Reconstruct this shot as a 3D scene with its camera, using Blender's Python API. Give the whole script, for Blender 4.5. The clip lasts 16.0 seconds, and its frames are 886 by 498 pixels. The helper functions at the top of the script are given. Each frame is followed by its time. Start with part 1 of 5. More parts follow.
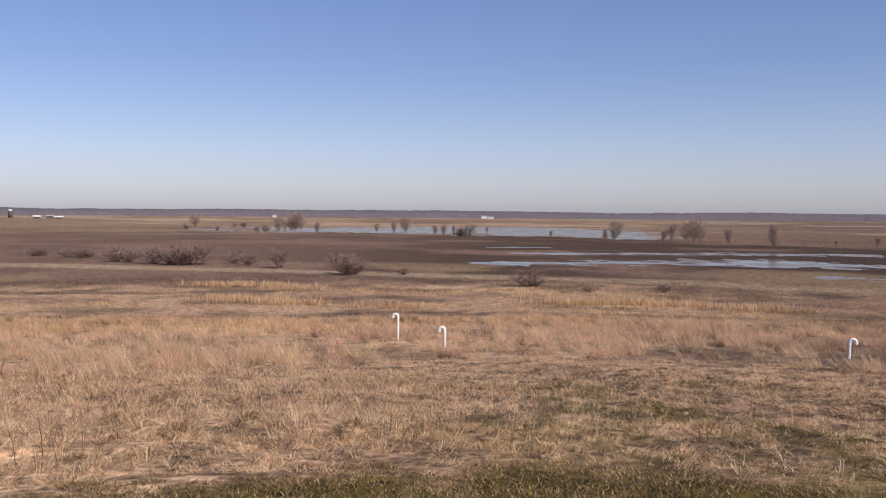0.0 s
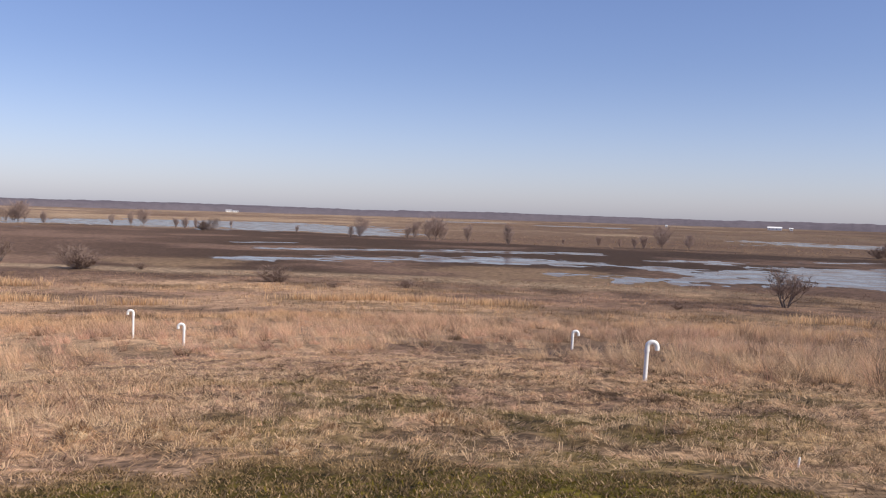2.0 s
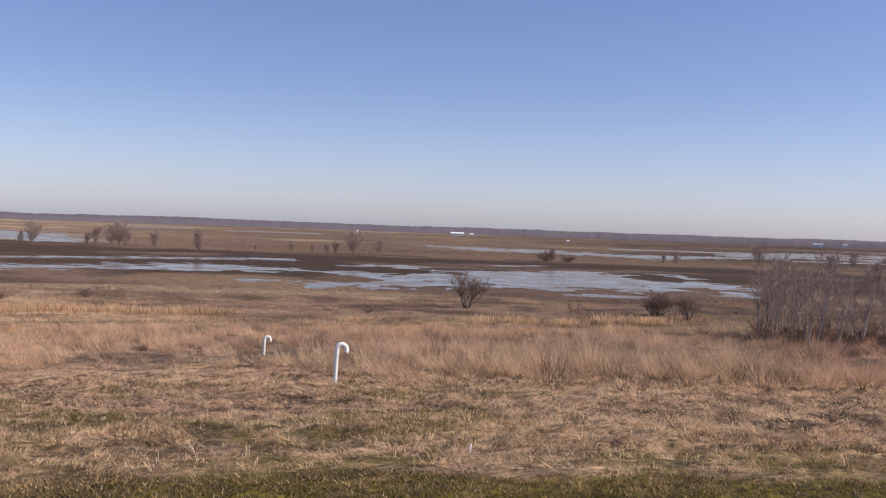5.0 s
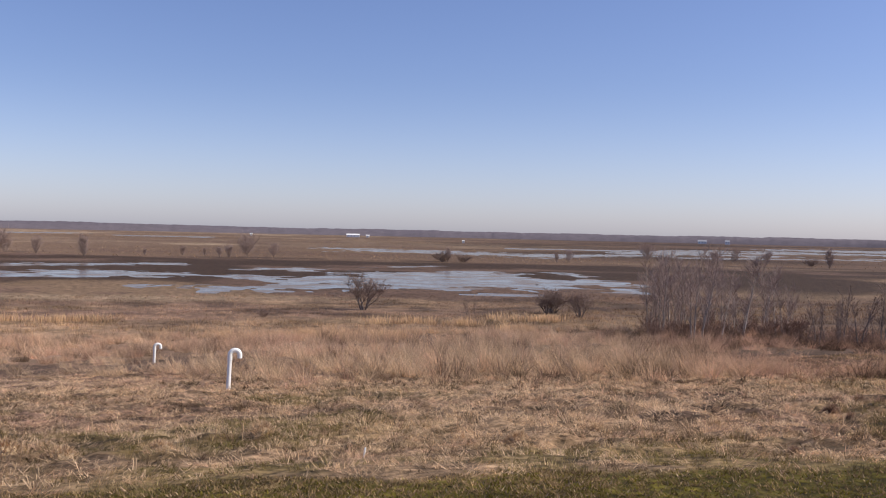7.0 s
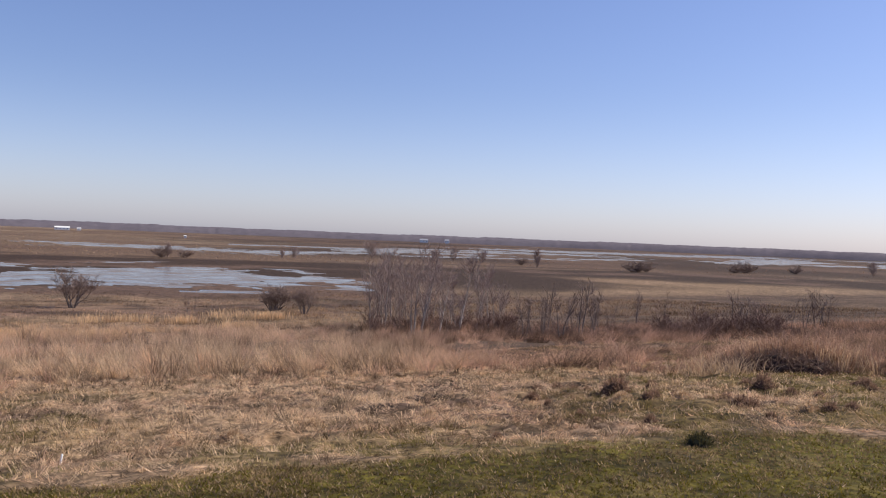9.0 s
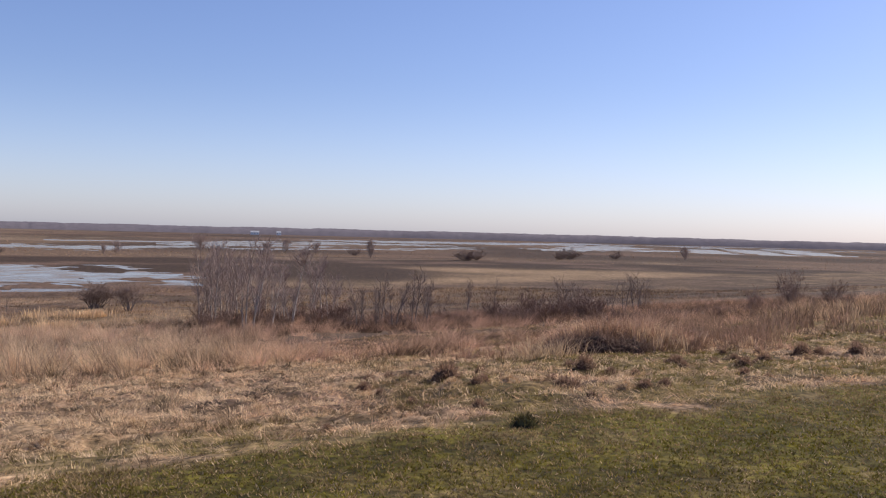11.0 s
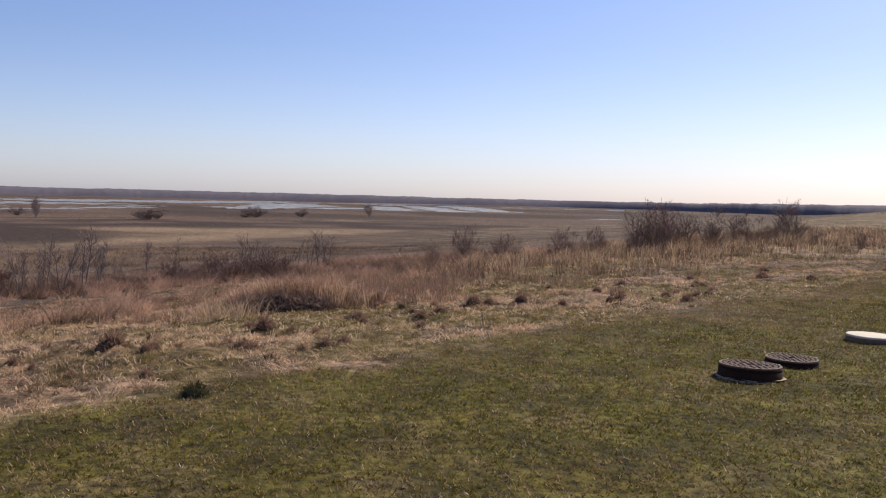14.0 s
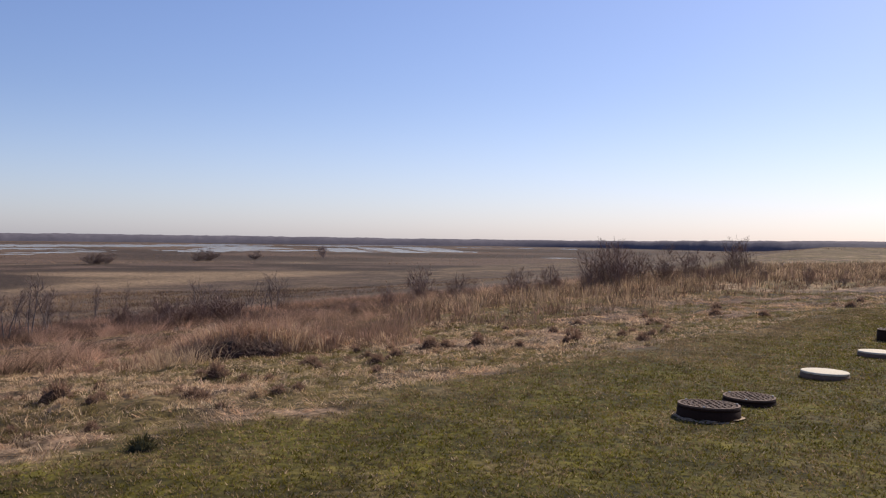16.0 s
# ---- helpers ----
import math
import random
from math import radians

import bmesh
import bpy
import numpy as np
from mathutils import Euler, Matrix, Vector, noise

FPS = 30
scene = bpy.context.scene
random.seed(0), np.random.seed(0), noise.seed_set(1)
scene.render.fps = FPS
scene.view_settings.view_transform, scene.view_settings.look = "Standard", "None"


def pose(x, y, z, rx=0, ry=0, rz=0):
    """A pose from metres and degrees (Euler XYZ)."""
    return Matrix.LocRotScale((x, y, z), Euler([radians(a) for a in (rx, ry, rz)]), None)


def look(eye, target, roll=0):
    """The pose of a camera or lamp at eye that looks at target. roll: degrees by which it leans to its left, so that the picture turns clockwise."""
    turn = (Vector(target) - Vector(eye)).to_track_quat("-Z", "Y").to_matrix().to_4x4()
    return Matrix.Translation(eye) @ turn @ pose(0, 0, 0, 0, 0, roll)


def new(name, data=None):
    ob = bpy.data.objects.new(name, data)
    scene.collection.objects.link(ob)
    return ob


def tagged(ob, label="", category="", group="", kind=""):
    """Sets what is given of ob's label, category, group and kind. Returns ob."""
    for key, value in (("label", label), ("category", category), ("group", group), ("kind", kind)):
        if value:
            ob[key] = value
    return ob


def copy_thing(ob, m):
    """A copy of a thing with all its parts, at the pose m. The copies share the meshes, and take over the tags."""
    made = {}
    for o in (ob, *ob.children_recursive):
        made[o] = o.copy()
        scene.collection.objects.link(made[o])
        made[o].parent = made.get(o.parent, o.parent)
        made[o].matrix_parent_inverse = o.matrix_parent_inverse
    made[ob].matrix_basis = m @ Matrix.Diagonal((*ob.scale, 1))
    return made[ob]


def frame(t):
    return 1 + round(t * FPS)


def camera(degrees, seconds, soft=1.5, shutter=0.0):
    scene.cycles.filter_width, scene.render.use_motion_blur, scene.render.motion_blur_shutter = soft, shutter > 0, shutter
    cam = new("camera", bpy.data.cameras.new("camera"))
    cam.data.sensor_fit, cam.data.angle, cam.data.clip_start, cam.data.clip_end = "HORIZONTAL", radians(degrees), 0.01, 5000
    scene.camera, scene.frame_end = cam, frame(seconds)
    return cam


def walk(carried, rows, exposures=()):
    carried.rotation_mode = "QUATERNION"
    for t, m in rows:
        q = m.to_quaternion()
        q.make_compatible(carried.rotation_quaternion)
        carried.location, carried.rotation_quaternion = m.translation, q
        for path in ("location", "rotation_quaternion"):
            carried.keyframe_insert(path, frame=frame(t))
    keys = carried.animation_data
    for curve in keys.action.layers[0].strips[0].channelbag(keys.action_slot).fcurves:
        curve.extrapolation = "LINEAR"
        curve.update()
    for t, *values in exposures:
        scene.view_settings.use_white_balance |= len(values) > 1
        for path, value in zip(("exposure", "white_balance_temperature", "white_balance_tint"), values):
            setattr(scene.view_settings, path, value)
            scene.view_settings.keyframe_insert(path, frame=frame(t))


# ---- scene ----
cam = camera(51.07, 16.0, soft=1.15)
walk(cam, [
    (0.0, pose(-0.231, 0.197, 1.759, 87.769, -0.447, 0.000)),
    (0.5, pose(-0.217, 0.210, 1.749, 87.381, -0.773, -5.256)),
    (1.0, pose(-0.203, 0.218, 1.751, 87.205, -1.275, -8.871)),
    (1.5, pose(-0.203, 0.196, 1.755, 87.451, -1.451, -12.238)),
    (2.0, pose(-0.192, 0.192, 1.753, 87.791, -1.751, -15.558)),
    (2.5, pose(-0.183, 0.154, 1.753, 88.102, -2.491, -19.741)),
    (3.0, pose(-0.183, 0.158, 1.756, 88.324, -2.596, -22.969)),
    (3.5, pose(-0.184, 0.143, 1.757, 88.694, -1.981, -24.786)),
    (4.0, pose(-0.176, 0.137, 1.755, 88.798, -1.735, -27.706)),
    (4.5, pose(-0.200, 0.070, 1.752, 88.753, -1.891, -31.482)),
    (7.0, pose(-0.177, -0.004, 1.772, 88.982, -1.291, -40.788)),
    (7.5, pose(-0.151, -0.013, 1.768, 89.101, -1.156, -43.856)),
    (8.0, pose(-0.144, -0.028, 1.762, 89.161, -1.569, -49.770)),
    (8.5, pose(-0.122, -0.038, 1.758, 89.202, -1.929, -54.462)),
    (9.0, pose(-0.104, -0.048, 1.755, 89.318, -2.306, -57.585)),
    (11.3, pose(-0.043, -0.101, 1.749, 89.043, -1.829, -68.949)),
    (11.5, pose(-0.035, -0.122, 1.739, 89.010, -2.257, -69.750)),
    (12.0, pose(0.046, -0.145, 1.728, 88.555, -3.398, -73.861)),
    (12.5, pose(0.154, -0.205, 1.728, 88.670, -3.830, -75.851)),
    (13.0, pose(0.215, -0.200, 1.728, 88.499, -4.243, -81.185)),
    (13.5, pose(0.301, -0.137, 1.734, 88.236, -2.104, -88.445)),
    (14.0, pose(0.377, -0.105, 1.737, 86.932, -1.385, -87.076)),
    (14.5, pose(0.465, -0.110, 1.735, 86.035, -0.462, -85.960)),
    (15.0, pose(0.500, -0.105, 1.737, 87.301, -0.277, -86.924)),
    (15.5, pose(0.496, -0.095, 1.748, 88.192, -0.647, -88.477)),
    (16.0, pose(0.499, -0.093, 1.759, 89.484, -0.693, -89.894)),
], exposures=[(0.0, -0.12, 6620, 11), (1.5, 0.02, 6610, 11), (3.0, 0.04, 6600, 11), (7.0, 0.06, 6560, 11), (12.0, 0.18, 6500, 9), (13.0, 0.13, 6500, 9), (14.0, 0.05, 6500, 8), (15.0, 0.24, 6500, 8), (16.0, -0.07, 6500, 8)])

# ---- light ----
SUN_BEARING, SUN_HEIGHT = 132.0, 42.0
world = bpy.data.worlds.new("sky")
scene.world = world
world.use_nodes = True
wn, wl = world.node_tree.nodes, world.node_tree.links
sky = wn.new("ShaderNodeTexSky")
sky.sky_type = "NISHITA"
sky.sun_disc = False
sky.sun_elevation, sky.sun_rotation = radians(SUN_HEIGHT), radians(SUN_BEARING)
sky.altitude, sky.air_density, sky.dust_density, sky.ozone_density = 200.0, 1.0, 0.9, 1.8
wn["Background"].inputs["Strength"].default_value = 0.099
haze = wn.new("ShaderNodeVectorMath")
haze.operation = "MULTIPLY"
haze.inputs[1].default_value = (0.95, 0.96, 1.26)
wl.new(sky.outputs[0], haze.inputs[0])
# pale spring haze, thickest at the horizon all round
air, axis, thin, bank = wn.new("ShaderNodeTexCoord"), wn.new("ShaderNodeSeparateXYZ"), wn.new("ShaderNodeMapRange"), wn.new("ShaderNodeVectorMath")
thin.interpolation_type = "SMOOTHSTEP"
thin.inputs["From Min"].default_value, thin.inputs["From Max"].default_value = -0.02, 0.17
thin.inputs["To Min"].default_value, thin.inputs["To Max"].default_value = 1.0, 0.0
bank.operation = "MULTIPLY_ADD"
bank.inputs[0].default_value = (1.08, 1.12, 1.52)
wl.new(air.outputs["Generated"], axis.inputs[0])
wl.new(axis.outputs["Z"], thin.inputs["Value"])
wl.new(thin.outputs[0], bank.inputs[1])
wl.new(haze.outputs[0], bank.inputs[2])
wl.new(bank.outputs[0], wn["Background"].inputs["Color"])

sun = new("sun", bpy.data.lights.new("sun", "SUN"))
sun.data.energy, sun.data.angle, sun.data.color = 5.0, radians(0.55), (1.0, 0.915, 0.775)
_b, _e = radians(SUN_BEARING), radians(SUN_HEIGHT)
sun.matrix_world = look((100 * math.sin(_b) * math.cos(_e), 100 * math.cos(_b) * math.cos(_e), 100 * math.sin(_e)), (0, 0, 0))

# ---- terrain begin ----
rng = np.random.default_rng(7)
_TABLE = rng.random((256, 256))


def value_noise(x, y):
    xi, yi = np.floor(x).astype(int), np.floor(y).astype(int)
    fx, fy = x - xi, y - yi
    fx, fy = fx * fx * (3 - 2 * fx), fy * fy * (3 - 2 * fy)
    a, b = _TABLE[xi % 256, yi % 256], _TABLE[(xi + 1) % 256, yi % 256]
    c, d = _TABLE[xi % 256, (yi + 1) % 256], _TABLE[(xi + 1) % 256, (yi + 1) % 256]
    return (a * (1 - fx) + b * fx) * (1 - fy) + (c * (1 - fx) + d * fx) * fy


def fbm(x, y, size, octaves=4):
    """Fractal noise from 0 to 1 about 0.5, with its largest lumps that many metres across."""
    x, y = np.asarray(x, float), np.asarray(y, float)
    total, weight, amp = 0.0, 0.0, 1.0
    for k in range(octaves):
        f = 2.0 ** k / size
        total = total + amp * value_noise(x * f + 17.3 * k + 91.7, y * f - 9.1 * k + 43.1)
        weight += amp
        amp *= 0.55
    return total / weight


def step(x, lo, hi):
    k = np.clip((np.asarray(x, float) - lo) / (hi - lo), 0, 1)
    return k * k * (3 - 2 * k)


def beyond(x, y, x0, c, m, k, w):
    """Signed distance from a gently bent line across the hill, positive downhill."""
    u = x - x0
    q = np.sqrt(u * u + w * w)
    s = m - k * u / q
    return (y - (c + m * u - k * q)) / np.sqrt(1 + s * s)


def past_lawn(x, y):
    return beyond(x, y, -0.25, 10.18, 0.05, 0.868, 4.0)


def past_brow(x, y):
    return beyond(x, y, 1.0, 7.57, -0.11, 0.31, 4.0)


# slacks and ponds in the marsh: bearing and distance of both ends, half width, raggedness
WEST_POOL = [
    (-6.41, 603, -1.55, 601, 76.3, 0.6), (-2.25, 579, 2.99, 602, 89.2, 0.5), (2.46, 690, 6.11, 599, 77.8, 0.35), (4.03, 569, 7.82, 522, 55.7, 0.35),
    (7.48, 506, 10.04, 478, 34.7, 0.35), (9.53, 475, 11.72, 439, 13.5, 0.45),
]
MUD_SLACKS = [
    (2.97, 307, 6.44, 313, 4.1, 0.95), (4.88, 261, 15.83, 281, 7.4, 0.95), (14.2, 277, 24.14, 296, 4, 0.95), (4.18, 212, 11.87, 218, 6, 0.95),
    (9.51, 220, 19, 230, 10.2, 0.85), (17.43, 227, 25.29, 228, 15.2, 0.75), (22.66, 181, 25.51, 185, 3.1, 0.95), 
    (15.25, 273, 24.36, 287, 3.7, 0.95), (15.25, 219, 20.58, 226, 10.7, 0.75),
]
MUD_SLACKS_EAST = [
    (19.67, 230, 25.33, 226, 16.9, 0.75), (24.36, 228, 28.96, 221, 14.2, 0.85), (28.29, 220, 30.99, 223, 5.1, 0.95), (29.3, 262, 33.03, 269, 5.5, 0.85),
    (32.35, 256, 36.49, 240, 5, 0.85), (33.37, 274, 40.67, 312, 3.5, 0.95), (22.45, 185, 25.66, 188, 3.4, 0.95), (25.99, 168, 29.97, 176, 3.8, 0.85),
    (28.63, 178, 35.11, 186, 10.4, 0.75), (33.04, 188, 39.98, 192, 17.1, 0.65),
]
GREAT_POOL = [
    (37.18, 244, 40.33, 251, 17, 0.6), (38.58, 210, 44.17, 214, 35.5, 0.5), (42.25, 259, 44.87, 224, 22.4, 0.5), (43.13, 210, 46.95, 207, 12, 0.5),
    (45.91, 205, 51.4, 198, 4.5, 0.7), (43.48, 171, 46.61, 172, 4.8, 0.95), (48.66, 278, 50.38, 225, 7.5, 0.7), (50.21, 227, 53.08, 191, 6, 0.6),
]
FAR_POOLS = [
    (34.4, 584, 36.13, 585, 16, 0.95), (37.17, 528, 39.96, 556, 27.8, 0.95), (42.76, 522, 45.2, 488, 30.3, 0.85), (44.85, 499, 52.71, 574, 19.7, 0.75),
    (45.19, 720, 52.71, 763, 20.2, 0.85), (52.71, 633, 58.26, 668, 28.9, 0.85), (55.03, 823, 60.77, 933, 27.6, 0.85), (52.6, 667, 61.66, 873, 26.9, 0.85),
    (54.7, 536, 59.93, 570, 10.9, 0.95), (59.57, 816, 66, 900, 34, 0.8), (59.93, 570, 65.47, 623, 8.2, 0.85), (66.16, 665, 69.2, 742, 11.4, 0.85),
    (75.09, 802, 78.2, 1317, 31, 0.75), (79.42, 885, 81.21, 914, 26.3, 0.75), (71.18, 1281, 78.19, 1526, 43.5, 0.85),
]
FAR_CHANNELS = [
    (63.81, 1130, 72.59, 1318, 105.2, 0.5), (67.63, 805, 69.45, 820, 14.3, 0.6), (72.59, 1318, 76.83, 1712, 49.8, 0.6), (75.19, 766, 79.52, 1158, 23, 0.5),
    (79.87, 886, 81.57, 954, 23.2, 0.5), (83.46, 1172, 84.5, 859, 22.8, 0.4), (83.63, 1458, 84.32, 1484, 40.2, 0.4), (85.36, 1307, 87.81, 861, 24.8, 0.4),
    (87.8, 1502, 90.42, 945, 31.3, 0.4), (81.57, 1634, 91.64, 2326, 59.7, 0.5), (91.64, 1540, 96.83, 1522, 43, 0.6), (96.84, 653, 98.55, 670, 7.1, 0.6),
    (15.52, 1228, 18.07, 1296, 28.3, 0.6), (21.77, 1099, 25.52, 1071, 25, 0.6), (15.25, 1198, 18.76, 1296, 26.2, 0.7), (21.2, 1115, 26.3, 1124, 22, 0.7),
]
PONDS = WEST_POOL + MUD_SLACKS + MUD_SLACKS_EAST + GREAT_POOL + FAR_POOLS + FAR_CHANNELS


def spot(bearing, distance):
    a = math.radians(bearing)
    return distance * math.sin(a), distance * math.cos(a)


def pond_depth(x, y):
    """0 on dry ground to 1 well inside a pond."""
    rag = fbm(x, y, 26.0, 4) - 0.5
    fine = fbm(x + 300, y * 1.0, 6.0, 4) - 0.5
    best = np.zeros_like(x, dtype=float)
    for b0, r0, b1, r1, half, ragged in PONDS:
        (ax, ay), (bx, by) = spot(b0, r0), spot(b1, r1)
        dx, dy = bx - ax, by - ay
        k = np.clip(((x - ax) * dx + (y - ay) * dy) / (dx * dx + dy * dy), 0, 1)
        dist = np.hypot(x - ax - k * dx, y - ay - k * dy)
        inside = 0.9 - dist / half + ragged * (2.8 * rag + 3.4 * fine)
        best = np.maximum(best, step(inside, 0.0, 0.35))
    return best


MARSH = -9.5
DROP_AT = [-900, -1, 3, 17, 45, 80, 130, 180, 6000]
DROP_BY = [0, 0, 0.17, 1.85, 4.6, 7.2, 8.95, 9.14, 9.14]


def bare_height(x, y):
    d1, d2 = past_lawn(x, y), past_brow(x, y)
    return -np.interp(d2, DROP_AT, DROP_BY) - 0.06 * np.clip(d1, 0, 6)


def ground_height(x, y):
    x, y = np.asarray(x, float), np.asarray(y, float)
    z = bare_height(x, y)
    d1 = past_lawn(x, y)
    low = step(z, -9.0, -9.45)
    rough = step(d1, -0.5, 3.0)
    z = z + (fbm(x, y, 0.9, 3) - 0.5) * (0.05 + 0.14 * rough) * (1 - 0.8 * low)
    lumps = step(fbm(x + 21, y - 7, 0.45, 2), 0.52, 0.85) * step(d1, 0.3, 1.5) * step(d1, 40, 25)
    z = z + 0.055 * lumps
    z = z + (fbm(x + 50, y, 14.0, 2) - 0.5) * 0.3 * rough * (1 - low)
    z = z + (fbm(x, y, 40.0, 3) - 0.5) * 0.10 * low
    return z - 0.30 * pond_depth(x, y) * low
# ---- terrain end ----


# ---- materials ----
def material(name, colour, rough=0.9, metal=0.0, grain=0.0, grain_size=0.05, bump=0.0, island=0.0, attribute=False, through_light=0.0, spec=0.5):
    """A surface of one colour with grain at two sizes; attribute: the colour comes from the mesh's own 'cover'."""
    m = bpy.data.materials.new(name)
    m.use_nodes = True
    n, l = m.node_tree.nodes, m.node_tree.links
    p = n["Principled BSDF"]
    p.inputs["Roughness"].default_value, p.inputs["Metallic"].default_value = rough, metal
    p.inputs["Specular IOR Level"].default_value = spec
    if attribute:
        a = n.new("ShaderNodeAttribute")
        a.attribute_name = "cover"
        out = a.outputs["Color"]
    else:
        c = n.new("ShaderNodeRGB")
        c.outputs[0].default_value = (*colour, 1)
        out = c.outputs[0]
    geo = n.new("ShaderNodeNewGeometry")
    if grain:
        for size, share in ((grain_size, 0.6), (grain_size * 9, 0.4)):
            t = n.new("ShaderNodeTexNoise")
            t.inputs["Scale"].default_value = 1 / size
            t.inputs["Detail"].default_value = 3
            l.new(geo.outputs["Position"], t.inputs["Vector"])
            r = n.new("ShaderNodeMapRange")
            r.inputs["From Min"].default_value, r.inputs["From Max"].default_value = 0.3, 0.7
            r.inputs["To Min"].default_value, r.inputs["To Max"].default_value = 1 - grain * share, 1 + grain * share
            l.new(t.outputs["Fac"], r.inputs["Value"])
            x = n.new("ShaderNodeVectorMath")
            x.operation = "SCALE"
            l.new(out, x.inputs[0])
            l.new(r.outputs[0], x.inputs["Scale"])
            out = x.outputs[0]
            if bump and size == grain_size:
                b = n.new("ShaderNodeBump")
                b.inputs["Strength"].default_value, b.inputs["Distance"].default_value = 0.6, bump
                l.new(t.outputs["Fac"], b.inputs["Height"])
                l.new(b.outputs[0], p.inputs["Normal"])
    if island:
        r = n.new("ShaderNodeMapRange")
        r.inputs["To Min"].default_value, r.inputs["To Max"].default_value = 1 - island, 1 + island
        l.new(geo.outputs["Random Per Island"], r.inputs["Value"])
        x = n.new("ShaderNodeVectorMath")
        x.operation = "SCALE"
        l.new(out, x.inputs[0])
        l.new(r.outputs[0], x.inputs["Scale"])
        out = x.outputs[0]
    l.new(out, p.inputs["Base Color"])
    if through_light:
        t = n.new("ShaderNodeBsdfTranslucent")
        mix = n.new("ShaderNodeMixShader")
        mix.inputs[0].default_value = through_light
        l.new(out, t.inputs["Color"])
        l.new(p.outputs[0], mix.inputs[1])
        l.new(t.outputs[0], mix.inputs[2])
        l.new(mix.outputs[0], n["Material Output"].inputs["Surface"])
    return m


EARTH = material("earth", (0, 0, 0), 0.95, grain=1.2, grain_size=0.10, bump=0.06, attribute=True, spec=0.15)
BLADE = material("dry_blade", (0, 0, 0), 0.8, island=0.3, attribute=True, through_light=0.38, spec=0.1)
BARK = material("bark", (0.17, 0.135, 0.12), 0.9, grain=0.5, grain_size=0.08, spec=0.2)
PALE_BARK = material("pale_bark", (0.37, 0.31, 0.265), 0.85, grain=0.6, grain_size=0.12, spec=0.2)
TWIG = material("twig", (0.23, 0.165, 0.135), 0.85, grain=0.3, grain_size=0.3, spec=0.2)
HAZE_TWIG = material("grey_twig", (0.33, 0.245, 0.21), 0.85, grain=0.3, grain_size=0.3, spec=0.2)
RED_TWIG = material("red_twig", (0.235, 0.15, 0.115), 0.85, grain=0.3, grain_size=0.3, spec=0.2)
# far woods: the haze of distance is put into this purple-grey base colour
HAZED_WOODS = material("far_woods", (0.135, 0.118, 0.135), 0.95, grain=0.25, grain_size=2.0, spec=0.05)
WHITE_PIPE = material("white_plastic", (0.82, 0.82, 0.80), 0.35, grain=0.08, grain_size=0.05)
DARK_PLASTIC = material("dark_plastic", (0.030, 0.014, 0.009), 0.85, grain=0.35, grain_size=0.03, bump=0.002, spec=0.15)
CONCRETE = material("pale_concrete", (0.64, 0.54, 0.41), 0.85, grain=0.2, grain_size=0.02, bump=0.002)
GREY_SIDE = material("grey_side", (0.14, 0.08, 0.052), 0.85, grain=0.35, grain_size=0.03)
CLAY = material("sandy_clay", (0.34, 0.24, 0.16), 0.95, grain=0.4, grain_size=0.02, bump=0.01)
PAINT = material("white_paint", (0.8, 0.8, 0.78), 0.6, grain=0.1, grain_size=0.5)
ROOF = material("grey_roof", (0.35, 0.35, 0.37), 0.5, grain=0.15, grain_size=0.5)
DARK_WALL = material("dark_boards", (0.10, 0.08, 0.08), 0.8, grain=0.3, grain_size=0.4)
WINDOW = material("window_glass", (0.03, 0.035, 0.04), 0.1)

WATER = bpy.data.materials.new("shallow_water")
WATER.use_nodes = True
_n, _l = WATER.node_tree.nodes, WATER.node_tree.links
_p = _n["Principled BSDF"]
_p.inputs["Base Color"].default_value = (0.09, 0.08, 0.075, 1)
_p.inputs["Roughness"].default_value, _p.inputs["IOR"].default_value = 0.12, 1.333
_g, _t, _b2 = _n.new("ShaderNodeNewGeometry"), _n.new("ShaderNodeTexNoise"), _n.new("ShaderNodeBump")
_t.inputs["Scale"].default_value, _t.inputs["Detail"].default_value = 1.6, 3
_b2.inputs["Strength"].default_value, _b2.inputs["Distance"].default_value = 0.08, 0.03
_l.new(_g.outputs["Position"], _t.inputs["Vector"])
_l.new(_t.outputs["Fac"], _b2.inputs["Height"])
_l.new(_b2.outputs[0], _p.inputs["Normal"])
_wet, _mud, _mix = _n.new("ShaderNodeTexNoise"), _n.new("ShaderNodeBsdfDiffuse"), _n.new("ShaderNodeMixShader")
_wet.inputs["Scale"].default_value, _wet.inputs["Detail"].default_value, _wet.inputs["Roughness"].default_value = 0.11, 7, 0.68
_mud.inputs["Color"].default_value = (0.17, 0.13, 0.115, 1)
_range = _n.new("ShaderNodeMapRange")
for _key, _val in (("From Min", 0.42), ("From Max", 0.66), ("To Min", 0.18), ("To Max", 0.88)):
    _range.inputs[_key].default_value = _val
_l.new(_g.outputs["Position"], _wet.inputs["Vector"])
_l.new(_wet.outputs["Fac"], _range.inputs["Value"])
_l.new(_range.outputs["Result"], _mix.inputs[0])
_l.new(_p.outputs[0], _mix.inputs[1])
_l.new(_mud.outputs[0], _mix.inputs[2])
_l.new(_mix.outputs[0], _n["Material Output"].inputs["Surface"])


